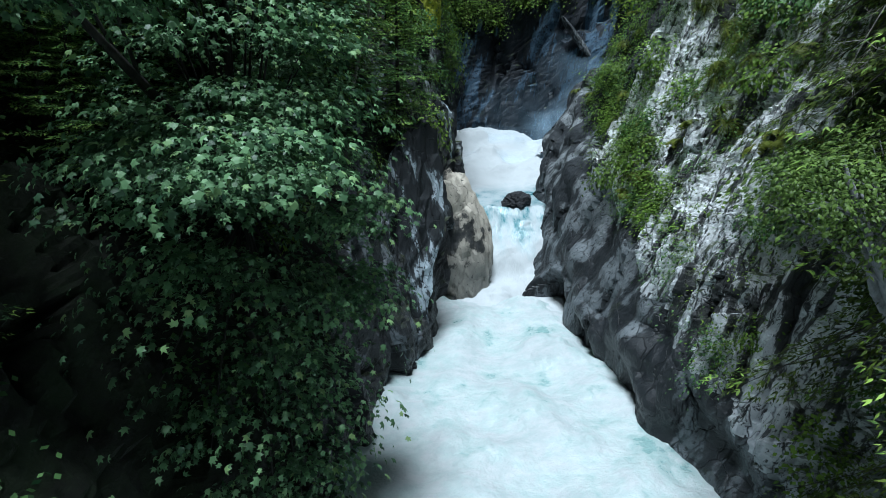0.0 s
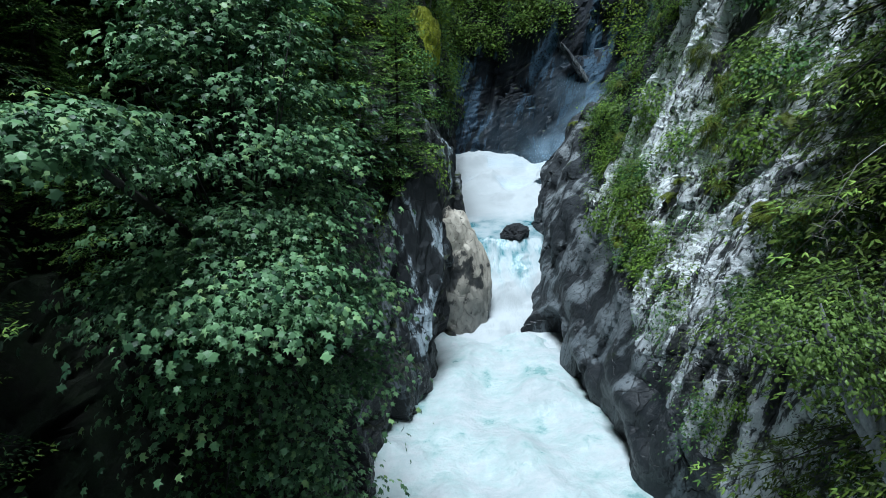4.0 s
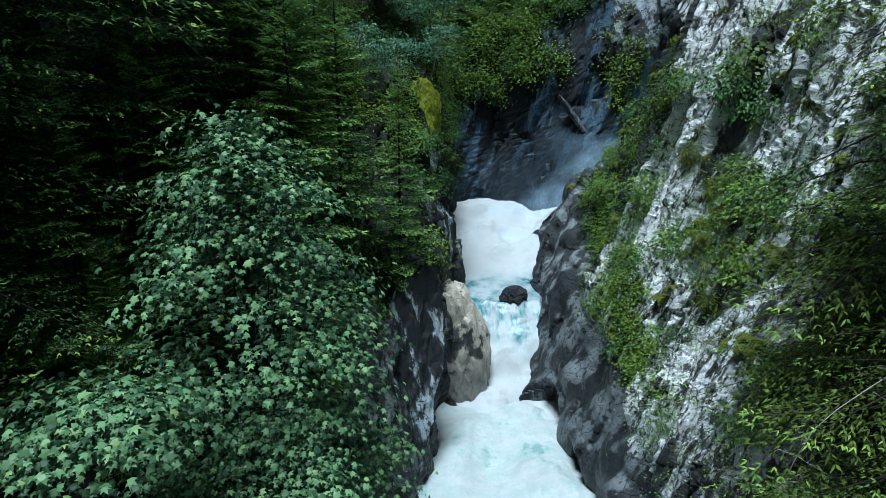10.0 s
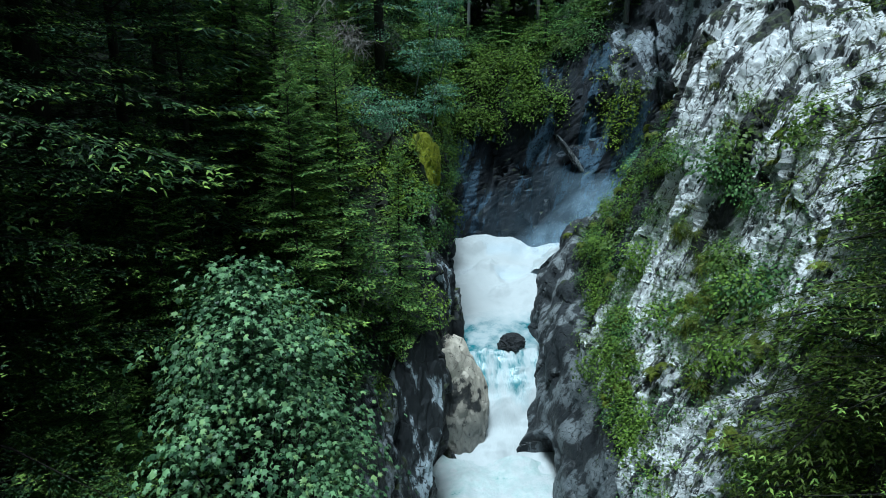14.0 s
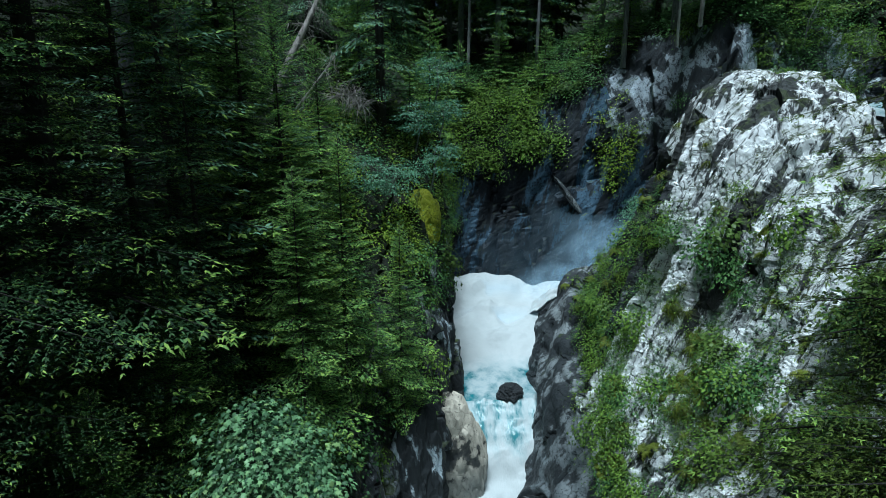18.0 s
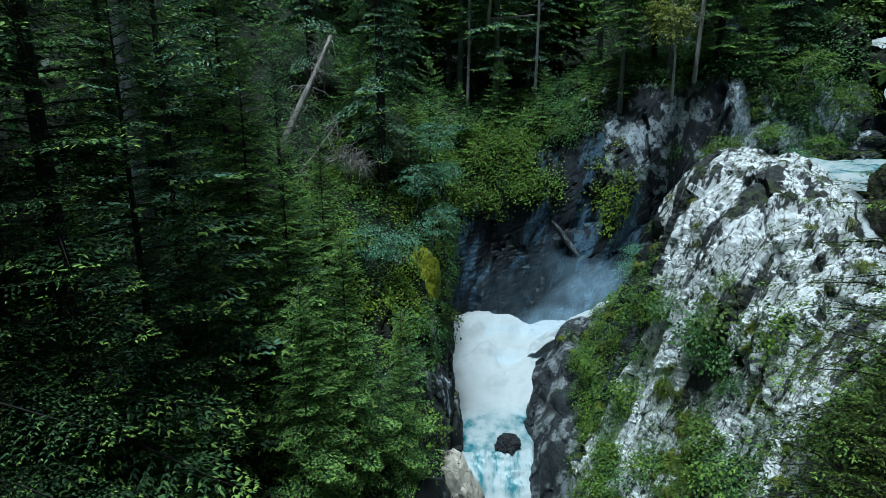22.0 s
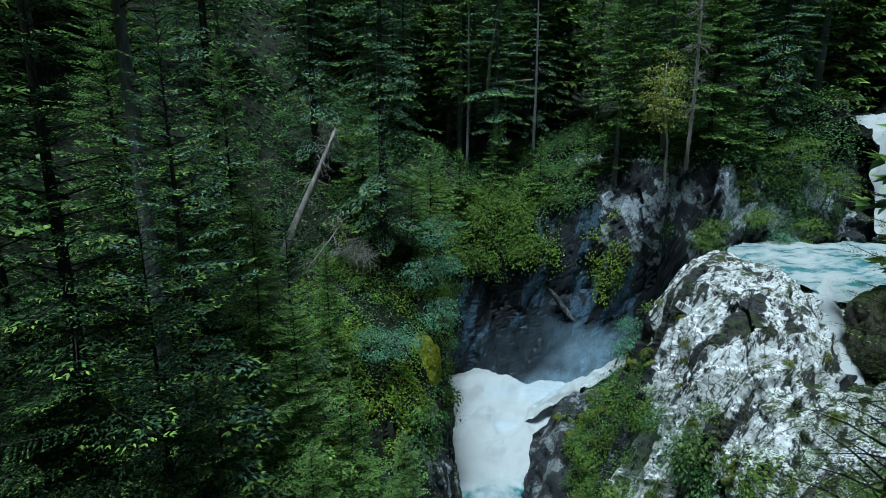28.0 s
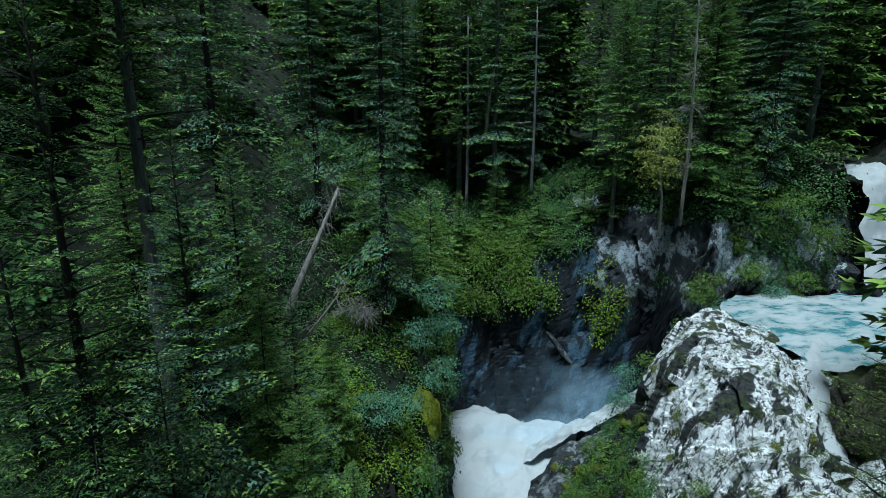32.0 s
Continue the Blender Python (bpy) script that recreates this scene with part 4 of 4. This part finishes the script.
broadleaf("beech_tree", (8.2, 7.4, -5.6), [((4.9, 6.6, -0.6), (1.2, 0.8, 0.5), 70), ((5.9, 7.0, -0.3), (1.0, 0.9, 0.6), 50), ((5.6, 6.8, -1.3), (0.9, 0.8, 0.3), 20)], 23, 40, 0.08, PLAIN, PLAIN_F, M_BEECH, "leaning beech with flat sprays of yellow-green leaves", 0.3)
broadleaf("birch_tree", (15.4, 36.9, 17.6), [((14.75, 36.7, 23.6), (1.2, 1.0, 2.2), 60), ((15.05, 36.6, 21.7), (1.4, 1.0, 1.3), 36)], 24, 36, 0.16, PLAIN, PLAIN_F, M_BIRCHLEAF, "slender birch with yellow-green leaves", 0.36, M_BIRCH, 0.11)
for k, (x, y, z, r) in enumerate([(-0.3, 29.6, 10.2, 1.25), (-0.1, 30.6, 15.0, 1.3), (-1.2, 30.6, 12.4, 1.3), (0.2, 31.0, 12.8, 0.9), (-2.4, 27.6, 9.3, 1.2), (-3.8, 26.4, 9.6, 1.2), (14.2, 36.6, 6.4, 1.3), (12.4, 33.2, 6.4, 1.0)]):
    broadleaf("rowan_bush", (x - 0.4, y + 0.8, z - r * 1.1), [((x, y, z), (r, r * 0.9, r * 0.75), 46)], 30 + k, 26, 0.13, PLAIN, PLAIN_F, M_TEAL, "bluish-green rowan bush on the ledge", 0.3, None, 0.05, "rowan bushes")

for k, (x, y, z, r) in enumerate([(17.88, 35.0, 13.5, 0.8), (19.29, 34.8, 12.33, 0.7), (21.35, 35.2, 14.87, 0.8), (22.82, 35.0, 13.3, 0.8), (25.14, 35.4, 13.99, 1.0)]):
    broadleaf("willow_bush", (x - 0.2, y + 0.9, z - r), [((x, y, z), (r * 1.2, r * 0.9, r), 50)], 50 + k, 30, 0.12, PLAIN, PLAIN_F, M_TEAL if k % 2 else M_SHRUB_Y, "leafy green willow bush on a ledge above the river", 0.3, None, 0.05, "bushes above the river")
for k, (x, y, z, r) in enumerate([(24.2, 36.6, 18.79, 1.5), (27.13, 36.4, 17.01, 1.2), (21.17, 37.5, 16.79, 0.9)]):
    broadleaf("alder_tree", (x - 0.5, y + 0.9, z - r * 1.7), [((x, y, z), (r * 1.1, r * 0.9, r * 1.2), 70)], 60 + k, 30, 0.13, PLAIN, PLAIN_F, M_SHRUB_Y, "small green alder leaning over the river", 0.34, None, 0.09, "alders above the river")


# ---- undergrowth ----
def pick(grid, nor, count, rng, keep):
    """Places on a skin where keep(x, y, z, up) beats a random draw; with normals."""
    nu, nv = grid.shape[:2]
    out = []
    for _ in range(count * 40):
        i, j = rng.integers(1, nu - 1), rng.integers(1, nv - 1)
        p = grid[i, j]
        n = np.cross(grid[i + 1, j] - grid[i - 1, j], grid[i, j + 1] - grid[i, j - 1])
        n = n / (np.linalg.norm(n) + 1e-9)
        if n @ nor[i, j] < 0:
            n = -n
        if rng.random() < keep(p[0], p[1], p[2], n[2]):
            out.append((p + rng.normal(0, 0.05, 3), n))
            if len(out) == count:
                break
    return out


def patchy(x, y, z, scale, seed=0.0, sharp=3.0, level=0.0):
    v = noise.fractal(Vector((x + seed, y, z * 0.6)) / scale, 0.8, 2.0, 4)
    return min(1.0, max(0.0, 0.5 + sharp * (v - level)))


def cover(name, spots, rng, per, radius, size, shape, shape_f, material, label, category, droop=0.4):
    """One sheet of undergrowth: low leafy clumps on the given spots."""
    at = np.array([s[0] for s in spots])
    nn = np.array([s[1] for s in spots])
    n = len(at)
    off = rng.normal(0, 1, (n, per, 3)) * radius * rng.uniform(0.5, 1.25, (n, 1, 1))
    d = np.sum(off * nn[:, None, :], axis=2, keepdims=True)
    off += (np.abs(d) - d) * nn[:, None, :]
    out = off / radius * 0.6 + nn[:, None, :] * 0.7
    v, f = leaves_on((at[:, None, :] + off).reshape(-1, 3), out.reshape(-1, 3), size, rng, shape, shape_f, droop)
    return tagged(new(name, mesh_of(name, v, f, material, False)), label, category, kind="stuff")


QUAD = np.array([(0, 0, 0), (-0.32, 0.5, -0.05), (0, 1.0, -0.1), (0.32, 0.5, -0.05)])
QUAD_F = [(0, 3, 1), (1, 3, 2)]
rng = np.random.default_rng(11)

# west slope
cover("undergrowth", pick(G_LEFT, N_LEFT, 1500, rng, lambda x, y, z, u: (z > -1.5 + 0.28 * (y - 14)) * (y > 12) * (0.35 + 0.65 * u) * patchy(x, y, z, 3.0, 1, 3, -0.15)), rng, 30, 0.42, 0.16, QUAD, QUAD_F, M_SHRUB, "dark green leafy undergrowth on the wooded slope", "undergrowth")
cover("undergrowth", pick(G_LEFT, N_LEFT, 700, rng, lambda x, y, z, u: (z > 3.5 + 0.22 * (y - 22)) * (20 < y < 38) * (-8 < x < (-1.2 if 29 < y < 32.5 else 5)) * patchy(x, y, z, 2.2, 5, 4, 0.0)), rng, 36, 0.34, 0.15, QUAD, QUAD_F, M_LIME, "lush yellow-green herbs below the trees", "undergrowth")
cover("undergrowth", pick(G_LEFT, N_LEFT, 500, rng, lambda x, y, z, u: (y < 24) * (z > (-0.5 if y > 13.5 else -5)) * patchy(x, y, z, 2.0, 9, 3, 0.0)), rng, 30, 0.35, 0.13, QUAD, QUAD_F, M_SHRUB, "dark leafy undergrowth on the rock bank", "undergrowth")
for g in (OUTER[3], OUTER[4]):
    cover("undergrowth", pick(g, np.tile(np.array([0, 0, 1.0]), (*g.shape[:2], 1)), 420, rng, lambda x, y, z, u: (x > -34) * (x < 40) * (y < 95) * 1.0), rng, 34, 1.1, 0.5, QUAD, QUAD_F, M_SHRUB, "dark green undergrowth on the mountainside", "undergrowth")
# back wall: hanging herbs and ivy
cover("hanging_herbs", pick(G_BACK, N_BACK, 1000, rng, lambda x, y, z, u: (-4 < x < 9.5) * (y < 49.5) * (z > 8.2 + 0.5 * noise.noise(Vector((x, 0, 0))) + (1.5 if x > 5 else 0)) * (z < 17) * patchy(x, y, z, 2.4, 2, 4, -0.2)), rng, 44, 0.5, 0.20, QUAD, QUAD_F, M_SHRUB_Y, "yellow-green herbs hanging over the rock wall", "undergrowth", 0.8)
cover("hanging_herbs", pick(G_BACK, N_BACK, 330, rng, lambda x, y, z, u: max(0.0, 1 - ((x - 13.3) / 1.7) ** 2 - ((z - 10.6) / 3.8) ** 2)), rng, 44, 0.40, 0.19, QUAD, QUAD_F, M_LIME, "olive-green moss and herbs hanging on the rock wall", "undergrowth", 0.8)
cover("undergrowth", pick(G_BACK, N_BACK, 2600, rng, lambda x, y, z, u: (z > 14.0 if x < 12 else z > 18.4) * (y < 57) * (-12 < x < 29) * patchy(x, y, z, 3.0, 7, 3, -0.4)), rng, 44, 0.6, 0.2, QUAD, QUAD_F, M_SHRUB, "dark green shrubs on the forest floor above the wall", "undergrowth")
cover("undergrowth", pick(G_BACK, N_BACK, 420, rng, lambda x, y, z, u: (14 < x < 28.6) * (z > (18.3 if x < 23 else 16.8)) * patchy(x, y, z, 1.8, 3, 4, 0.02)), rng, 34, 0.4, 0.2, QUAD, QUAD_F, M_SHRUB, "green shrubs on rock ledges above the river", "undergrowth")
cover("undergrowth", pick(G_BACK, N_BACK, 520, rng, lambda x, y, z, u: (21 < x < 28.6) * (13.4 < z < 18.5) * patchy(x, y, z, 1.6, 13, 4, 0.0)), rng, 40, 0.4, 0.16, QUAD, QUAD_F, M_SHRUB, "dark green shrubs hanging above the river", "undergrowth", 0.7)
# east cliff: a strip along the lip of the gorge, the green middle, and the clefts between the ribs
def lush(x, y, z):
    """How much grows at a place on the east cliff."""
    a = x / y
    middle = math.exp(-((a - 0.52) / 0.06) ** 2) * (1.0 if 0.2 < z < 4.6 else 0.08)
    low = 1.0 if a > 0.62 and -0.8 < z < 3.5 else 0.0
    cleft = max(0.0, recess(y, z, x) - 0.60) * 2.2
    bare = math.exp(-((a - 0.415) / 0.05) ** 2) * 0.9 if y < 23 else 0.0
    low = max(low, 0.9 if y > 22.5 and a < 0.43 else 0.0)
    return min(1.0, max(0.0, (0.6 * middle + 0.5 * low + cleft) * (1 - bare * (1 - 0.6 * cleft))))


cover("undergrowth", pick(G_RIGHT, N_RIGHT, 620, rng, lambda x, y, z, u: max(0.0, 1 - abs((z - gorge_edge(y) - 1.5) / 1.2)) * (15.5 < y < 31) * patchy(x, y, z, 1.6, 4, 4, -0.1)), rng, 26, 0.30, 0.13, PLAIN, PLAIN_F, M_SHRUB_Y, "yellow-green shrubs along the lip of the gorge", "undergrowth")
cover("undergrowth", pick(G_RIGHT, N_RIGHT, 520, rng, lambda x, y, z, u: (gorge_edge(y) < z < 9.5) * (12 < y < 29) * lush(x, y, z) * patchy(x, y, z, 1.5, 8, 5, -0.05)), rng, 30, 0.28, 0.095, PLAIN, PLAIN_F, M_SHRUB, "dark green shrubs in clefts of the pale cliff", "undergrowth")
cover("undergrowth", pick(G_RIGHT, N_RIGHT, 420, rng, lambda x, y, z, u: (gorge_edge(y) < z < 8.0) * (12 < y < 29) * lush(x, y, z) * patchy(x, y, z, 1.2, 18, 5, 0.0)), rng, 30, 0.24, 0.085, PLAIN, PLAIN_F, M_SHRUB_Y, "yellow-green shrubs in clefts of the pale cliff", "undergrowth")
cover("moss", pick(G_RIGHT, N_RIGHT, 900, rng, lambda x, y, z, u: (z > 4.5) * (recess(y, z, x) > 0.55 or u > 0.8) * patchy(x, y, z, 1.0, 2, 5, 0.0)), rng, 40, 0.15, 0.045, QUAD, QUAD_F, M_MOSSLEAF, "short brown-green moss in the clefts of the peak", "moss")


# ---- ferns and grass tufts, each a thing ----
def tuft_mesh(name, blades, length, material, seed, fern=False):
    rng = np.random.default_rng(seed)
    pieces_v, pieces_f, off = [], [], 0
    for b in range(blades):
        az = rng.uniform(0, 2 * math.pi)
        L = length * rng.uniform(0.6, 1.2)
        rise = rng.uniform(0.4, 1.0)
        s = np.linspace(0, 1, 6)
        r = L * s * rng.uniform(0.6, 0.9)
        z = L * (rise * s - (rise + 0.35) * s**2.2)
        w = (0.008 if not fern else 0.09) * np.sin(np.pi * np.clip(s * 0.9 + 0.08, 0, 1)) * L / 0.5
        c, d = math.cos(az), math.sin(az)
        mid = np.column_stack((r * c, r * d, z))
        side = np.array([-d, c, 0.0])
        if fern:
            for i in range(1, 6):
                for sg in (-1, 1):
                    for h in (0.0, 0.5):
                        p = mid[i - 1] * (1 - h) + mid[i] * h
                        tip = p + sg * side * w[i] * 1.4 + np.array([c, d, -0.4]) * w[i] * 0.5
                        q = mid[i - 1] * 0.5 + mid[i] * 0.5 if h == 0.0 else mid[i]
                        pieces_v += [p, q, tip]
                        pieces_f.append((off, off + 1, off + 2))
                        off += 3
        else:
            v = np.concatenate((mid - side * w[:, None], mid + side * w[:, None]))
            pieces_v += list(v)
            pieces_f += [(off + i, off + i + 1, off + 7 + i, off + 6 + i) for i in range(5)]
            off += 12
    if fern:
        pts, back = np.unique(np.round(np.array(pieces_v), 5), axis=0, return_inverse=True)
        back = back.reshape(-1)
        return mesh_of(name, pts, [tuple(int(back[i]) for i in f) for f in pieces_f], material, False)
    return mesh_of(name, np.array(pieces_v), pieces_f, material, False)


def leafy_mesh(name, clumps, per, r, size, material, seed):
    rng = np.random.default_rng(seed)
    p, o, _ = crown_points(rng, (0, 0, 0.4 * r), (r, r, 0.7 * r), clumps, per, 0.22 * r + 0.08, 0.6)
    v, f = leaves_on(p, o, size, rng, QUAD, QUAD_F)
    return mesh_of(name, v, f, material, False)


TUFTS = [tuft_mesh("grass_tuft", 95, 0.65, M_FERN, k) for k in (1, 2)]
FERNS = [tuft_mesh("fern", 16, 0.75, M_FERN, k, True) for k in (3, 4)]
BUSHES = [leafy_mesh("shrub", 26, 20, 0.6, 0.10, M_SHRUB_Y, 5), leafy_mesh("shrub", 26, 20, 0.6, 0.09, M_SHRUB, 6), leafy_mesh("shrub", 20, 16, 0.5, 0.12, M_BEECH, 7)]


def plant(name, me, spot, size, turn, label, category, group):
    p, n = spot
    ob = new(name, me)
    q = Vector((0, 0, 1)).rotation_difference((Vector(n) * 0.6 + Vector((0, 0, 0.7))).normalized())
    ob.matrix_basis = Matrix.Translation(Vector(p)) @ q.to_matrix().to_4x4() @ pose(0, 0, 0, 0, 0, turn) @ Matrix.Scale(size, 4)
    return tagged(ob, label, category, group)


for k, s in enumerate(pick(G_RIGHT, N_RIGHT, 130, rng, lambda x, y, z, u: (max(-2.5, gorge_edge(y) + 0.3) < z < 12) * (y < 30) * lush(x, y, z) * patchy(x, y, z, 1.8, 6, 4, 0.0))):
    plant("grass_tuft", TUFTS[k % 2], s, rng.uniform(0.6, 1.1), rng.uniform(0, 360), "tuft of long hanging yellow-green grass on rock", "grass", "grass tufts on the cliff")
for k, s in enumerate(pick(G_RIGHT, N_RIGHT, 80, rng, lambda x, y, z, u: max(0.0, 1 - ((x / y - 0.51) / 0.06) ** 2 - ((z - 3.0) / 2.0) ** 2) * (15 < y < 25))):
    plant("grass_tuft", TUFTS[k % 2], s, rng.uniform(0.8, 1.3), rng.uniform(0, 360), "tuft of long hanging yellow-green grass on rock", "grass", "grass tufts on the cliff")
for k, s in enumerate(pick(G_RIGHT, N_RIGHT, 90, rng, lambda x, y, z, u: (max(-2.5, gorge_edge(y) - 0.3) < z < 9) * patchy(x, y, z, 1.8, 3, 4, 0.08))):
    plant("fern", FERNS[k % 2], s, rng.uniform(0.6, 1.0), rng.uniform(0, 360), "arching green fern in a rock cleft", "fern", "ferns on the cliff")
for k, s in enumerate(pick(G_RIGHT, N_RIGHT, 120, rng, lambda x, y, z, u: (z > gorge_edge(y)) * (z < 10) * lush(x, y, z) * patchy(x, y, z, 1.7, 8, 6, 0.0))):
    plant("shrub", BUSHES[k % 3], s, rng.uniform(0.8, 1.8), rng.uniform(0, 360), "leafy green shrub rooted in the pale cliff", "bush", "shrubs on the cliff")
for k, s in enumerate(pick(G_BACK, N_BACK, 90, rng, lambda x, y, z, u: (y < 56) * (z > 9.0) * (x < 29) * patchy(x, y, z, 2.2, 8, 4, 0.05))):
    plant("shrub", BUSHES[k % 3], s, rng.uniform(1.0, 2.4), rng.uniform(0, 360), "leafy green shrub at the forest edge", "bush", "shrubs on the back wall")
for k, s in enumerate(pick(G_LEFT, N_LEFT, 85, rng, lambda x, y, z, u: (y > 11) * (z > -3 + 0.25 * (y - 14)) * patchy(x, y, z, 2.2, 8, 4, -0.05))):
    plant("shrub", BUSHES[k % 3], s, rng.uniform(0.9, 2.0), rng.uniform(0, 360), "leafy green shrub on the wooded slope", "bush", "shrubs on the west slope")


# ---- dead wood ----
def dead_trunk(name, path, r0, twigs, seed, label, spread=1.2, fine=1.0):
    rng = np.random.default_rng(seed)
    ob = empty_thing(name, path[0], label, "tree")
    base = Vector(path[0])
    pts = [Vector(p) - base for p in curve_through(path, 9)]
    bark = M_BARK if name == "pale_trunk" else M_DEADWOOD
    part("trunk", mesh_of(name + "_trunk", *tube(pts, list(np.linspace(r0, r0 * 0.3, 9)), 9), bark), ob)
    wood = []
    for k in range(twigs):
        i = int(rng.integers(2, 9))
        p = pts[i]
        d = Vector(rng.normal(0, 1, 3)).normalized() * spread * rng.uniform(0.4, 1.2)
        m = p + d * 0.5 + Vector(rng.normal(0, 0.08, 3))
        e = p + d - Vector((0, 0, 0.25 * spread))
        wood.append(tube([p, m, e], [0.022 * fine, 0.014 * fine, 0.005 * fine], 4))
        for _ in range(3):
            g = Vector(rng.normal(0, 1, 3)).normalized() * spread * 0.35
            wood.append(tube([m, m + g * 0.6, m + g], [0.010 * fine, 0.007 * fine, 0.003 * fine], 3))
    if wood:
        tagged(part("branchwork", mesh_of(name + "_twigs", *join(wood), bark), ob), kind="stuff")
    return ob


dead_trunk("leaning_dead_tree", [(-10.0, 30.7, 12.4), (-8.9, 32.0, 15.4), (-7.8, 33.2, 18.1), (-6.8, 34.3, 20.7)], 0.30, 70, 1, "grey dead tree leaning on the slope", 1.6)
dead_trunk("fallen_log", [(-11.5, 30.0, 14.5), (-9.8, 30.0, 14.45), (-8.1, 30.0, 14.4)], 0.075, 0, 2, "pale fallen log lying across the slope")
dead_trunk("fallen_log", [(-8.1, 29.5, 12.5), (-6.9, 29.7, 14.0), (-5.8, 30.0, 15.5)], 0.09, 26, 3, "broken dead stem with bare twigs", 1.3)
dead_trunk("brushwood", [(-6.6, 31.0, 13.2), (-5.6, 31.2, 13.6), (-4.6, 31.4, 13.0)], 0.08, 110, 4, "tangle of grey dead branches", 1.3)
dead_trunk("fallen_log", [(4.0, 50.5, 24.6), (6.0, 50.6, 24.8), (8.2, 50.4, 25.0)], 0.18, 6, 5, "grey log lying on the forest floor", 0.8)
dead_trunk("leaning_tree", [(4.0, 50.0, 24.0), (4.4, 50.4, 28.0), (5.4, 51.0, 33.0)], 0.16, 8, 6, "thin pale leaning trunk", 1.0)
dead_trunk("bare_tree", [(16.2, 35.6, 18.0), (16.4, 35.8, 24.0), (16.3, 36.0, 29.0), (16.2, 36.2, 34.0)], 0.14, 90, 7, "bleached bare spruce with fine dead branches", 1.3)
dead_trunk("dark_snag", [(-3.5, 19.2, 0.2), (-3.0, 19.3, 2.2), (-2.5, 19.4, 4.2)], 0.09, 4, 8, "thin dark stem leaning over the rocks", 0.6)
dead_trunk("bare_branch", [(7.6, 7.6, 2.2), (6.2, 7.0, 1.9), (5.1, 6.6, 1.4), (4.7, 6.5, 0.6)], 0.011, 14, 9, "bleached bare branch reaching out from the bank", 0.5, 0.25)
for k, x in enumerate((2.3, 8.6)):
    z = ground_at(GRIDS, x, 51.5)
    dead_trunk("pale_trunk", [(x, 51.5, z - 0.3), (x + 0.1, 51.5, z + 7), (x, 51.6, z + 18)], 0.17, 24, 20 + k, "straight pale trunk with dead side branches", 1.2)


# ---- spray over the falls ----
def spray(at, radii, seed, dense, turn=0.0, lean=-42, roll=0.0):
    """A drifting veil of fine spray."""
    verts, faces = [], []
    n = 20
    for i in range(n + 1):
        for j in range(n + 1):
            u, v = 2 * i / n - 1, 2 * j / n - 1
            verts.append((u, 0.35 * noise.noise(Vector((u * 1.5, v * 1.5, seed))), v))
    faces = [(i * (n + 1) + j, (i + 1) * (n + 1) + j, (i + 1) * (n + 1) + j + 1, i * (n + 1) + j + 1) for i in range(n) for j in range(n)]
    m, t, b = mat("spray_veil")
    co = t.nodes.new("ShaderNodeTexCoord")
    ln = t.nodes.new("ShaderNodeVectorMath")
    ln.operation = "LENGTH"
    flat = t.nodes.new("ShaderNodeVectorMath")
    flat.operation = "MULTIPLY"
    flat.inputs[1].default_value = (1, 0, 1)
    t.links.new(co.outputs["Object"], flat.inputs[0])
    t.links.new(flat.outputs[0], ln.inputs[0])
    fall = ramp(t, ln.outputs["Value"], [(0.0, 1.0), (0.45, 0.5), (0.95, 0.0)])
    cloud = ramp(t, noise_tex(t, 0.45, 5, 0.6, (1, 1, 0.7), (0, 0, 0), (seed, 0, 0)), [(0.3, 0.15), (0.7, 1.0)])
    a = calc(t, "MULTIPLY", calc(t, "MULTIPLY", fall, cloud), dense)
    b.inputs["Base Color"].default_value = (0.50, 0.74, 0.95, 1)
    b.inputs["Roughness"].default_value = 1.0
    t.links.new(a, b.inputs["Alpha"])
    ob = new("spray", mesh_of("spray", verts, faces, m))
    ob.matrix_basis = pose(*at, lean, roll, turn) @ Matrix.Diagonal((*radii, 1))
    ob.visible_shadow = False
    return tagged(ob, "drifting veil of fine white spray", "spray", "spray over the falls", "stuff")


spray((6.0, 41.6, 1.6), (5.2, 1.0, 4.2), 1.0, 0.05)
spray((11.0, 38.9, 2.6), (5.4, 1.0, 2.3), 2.0, 0.55, 8, roll=-32)
spray((5.0, 39.8, -0.6), (6.0, 1.0, 1.4), 3.0, 0.22)
spray((10.2, 40.0, 4.6), (4.2, 1.0, 4.6), 4.0, 0.10, -6)
spray((8.6, 38.6, 0.4), (3.4, 1.0, 1.9), 6.0, 0.40)
spray((4.5, 37.0, -1.9), (5.5, 1.0, 1.1), 5.0, 0.26)
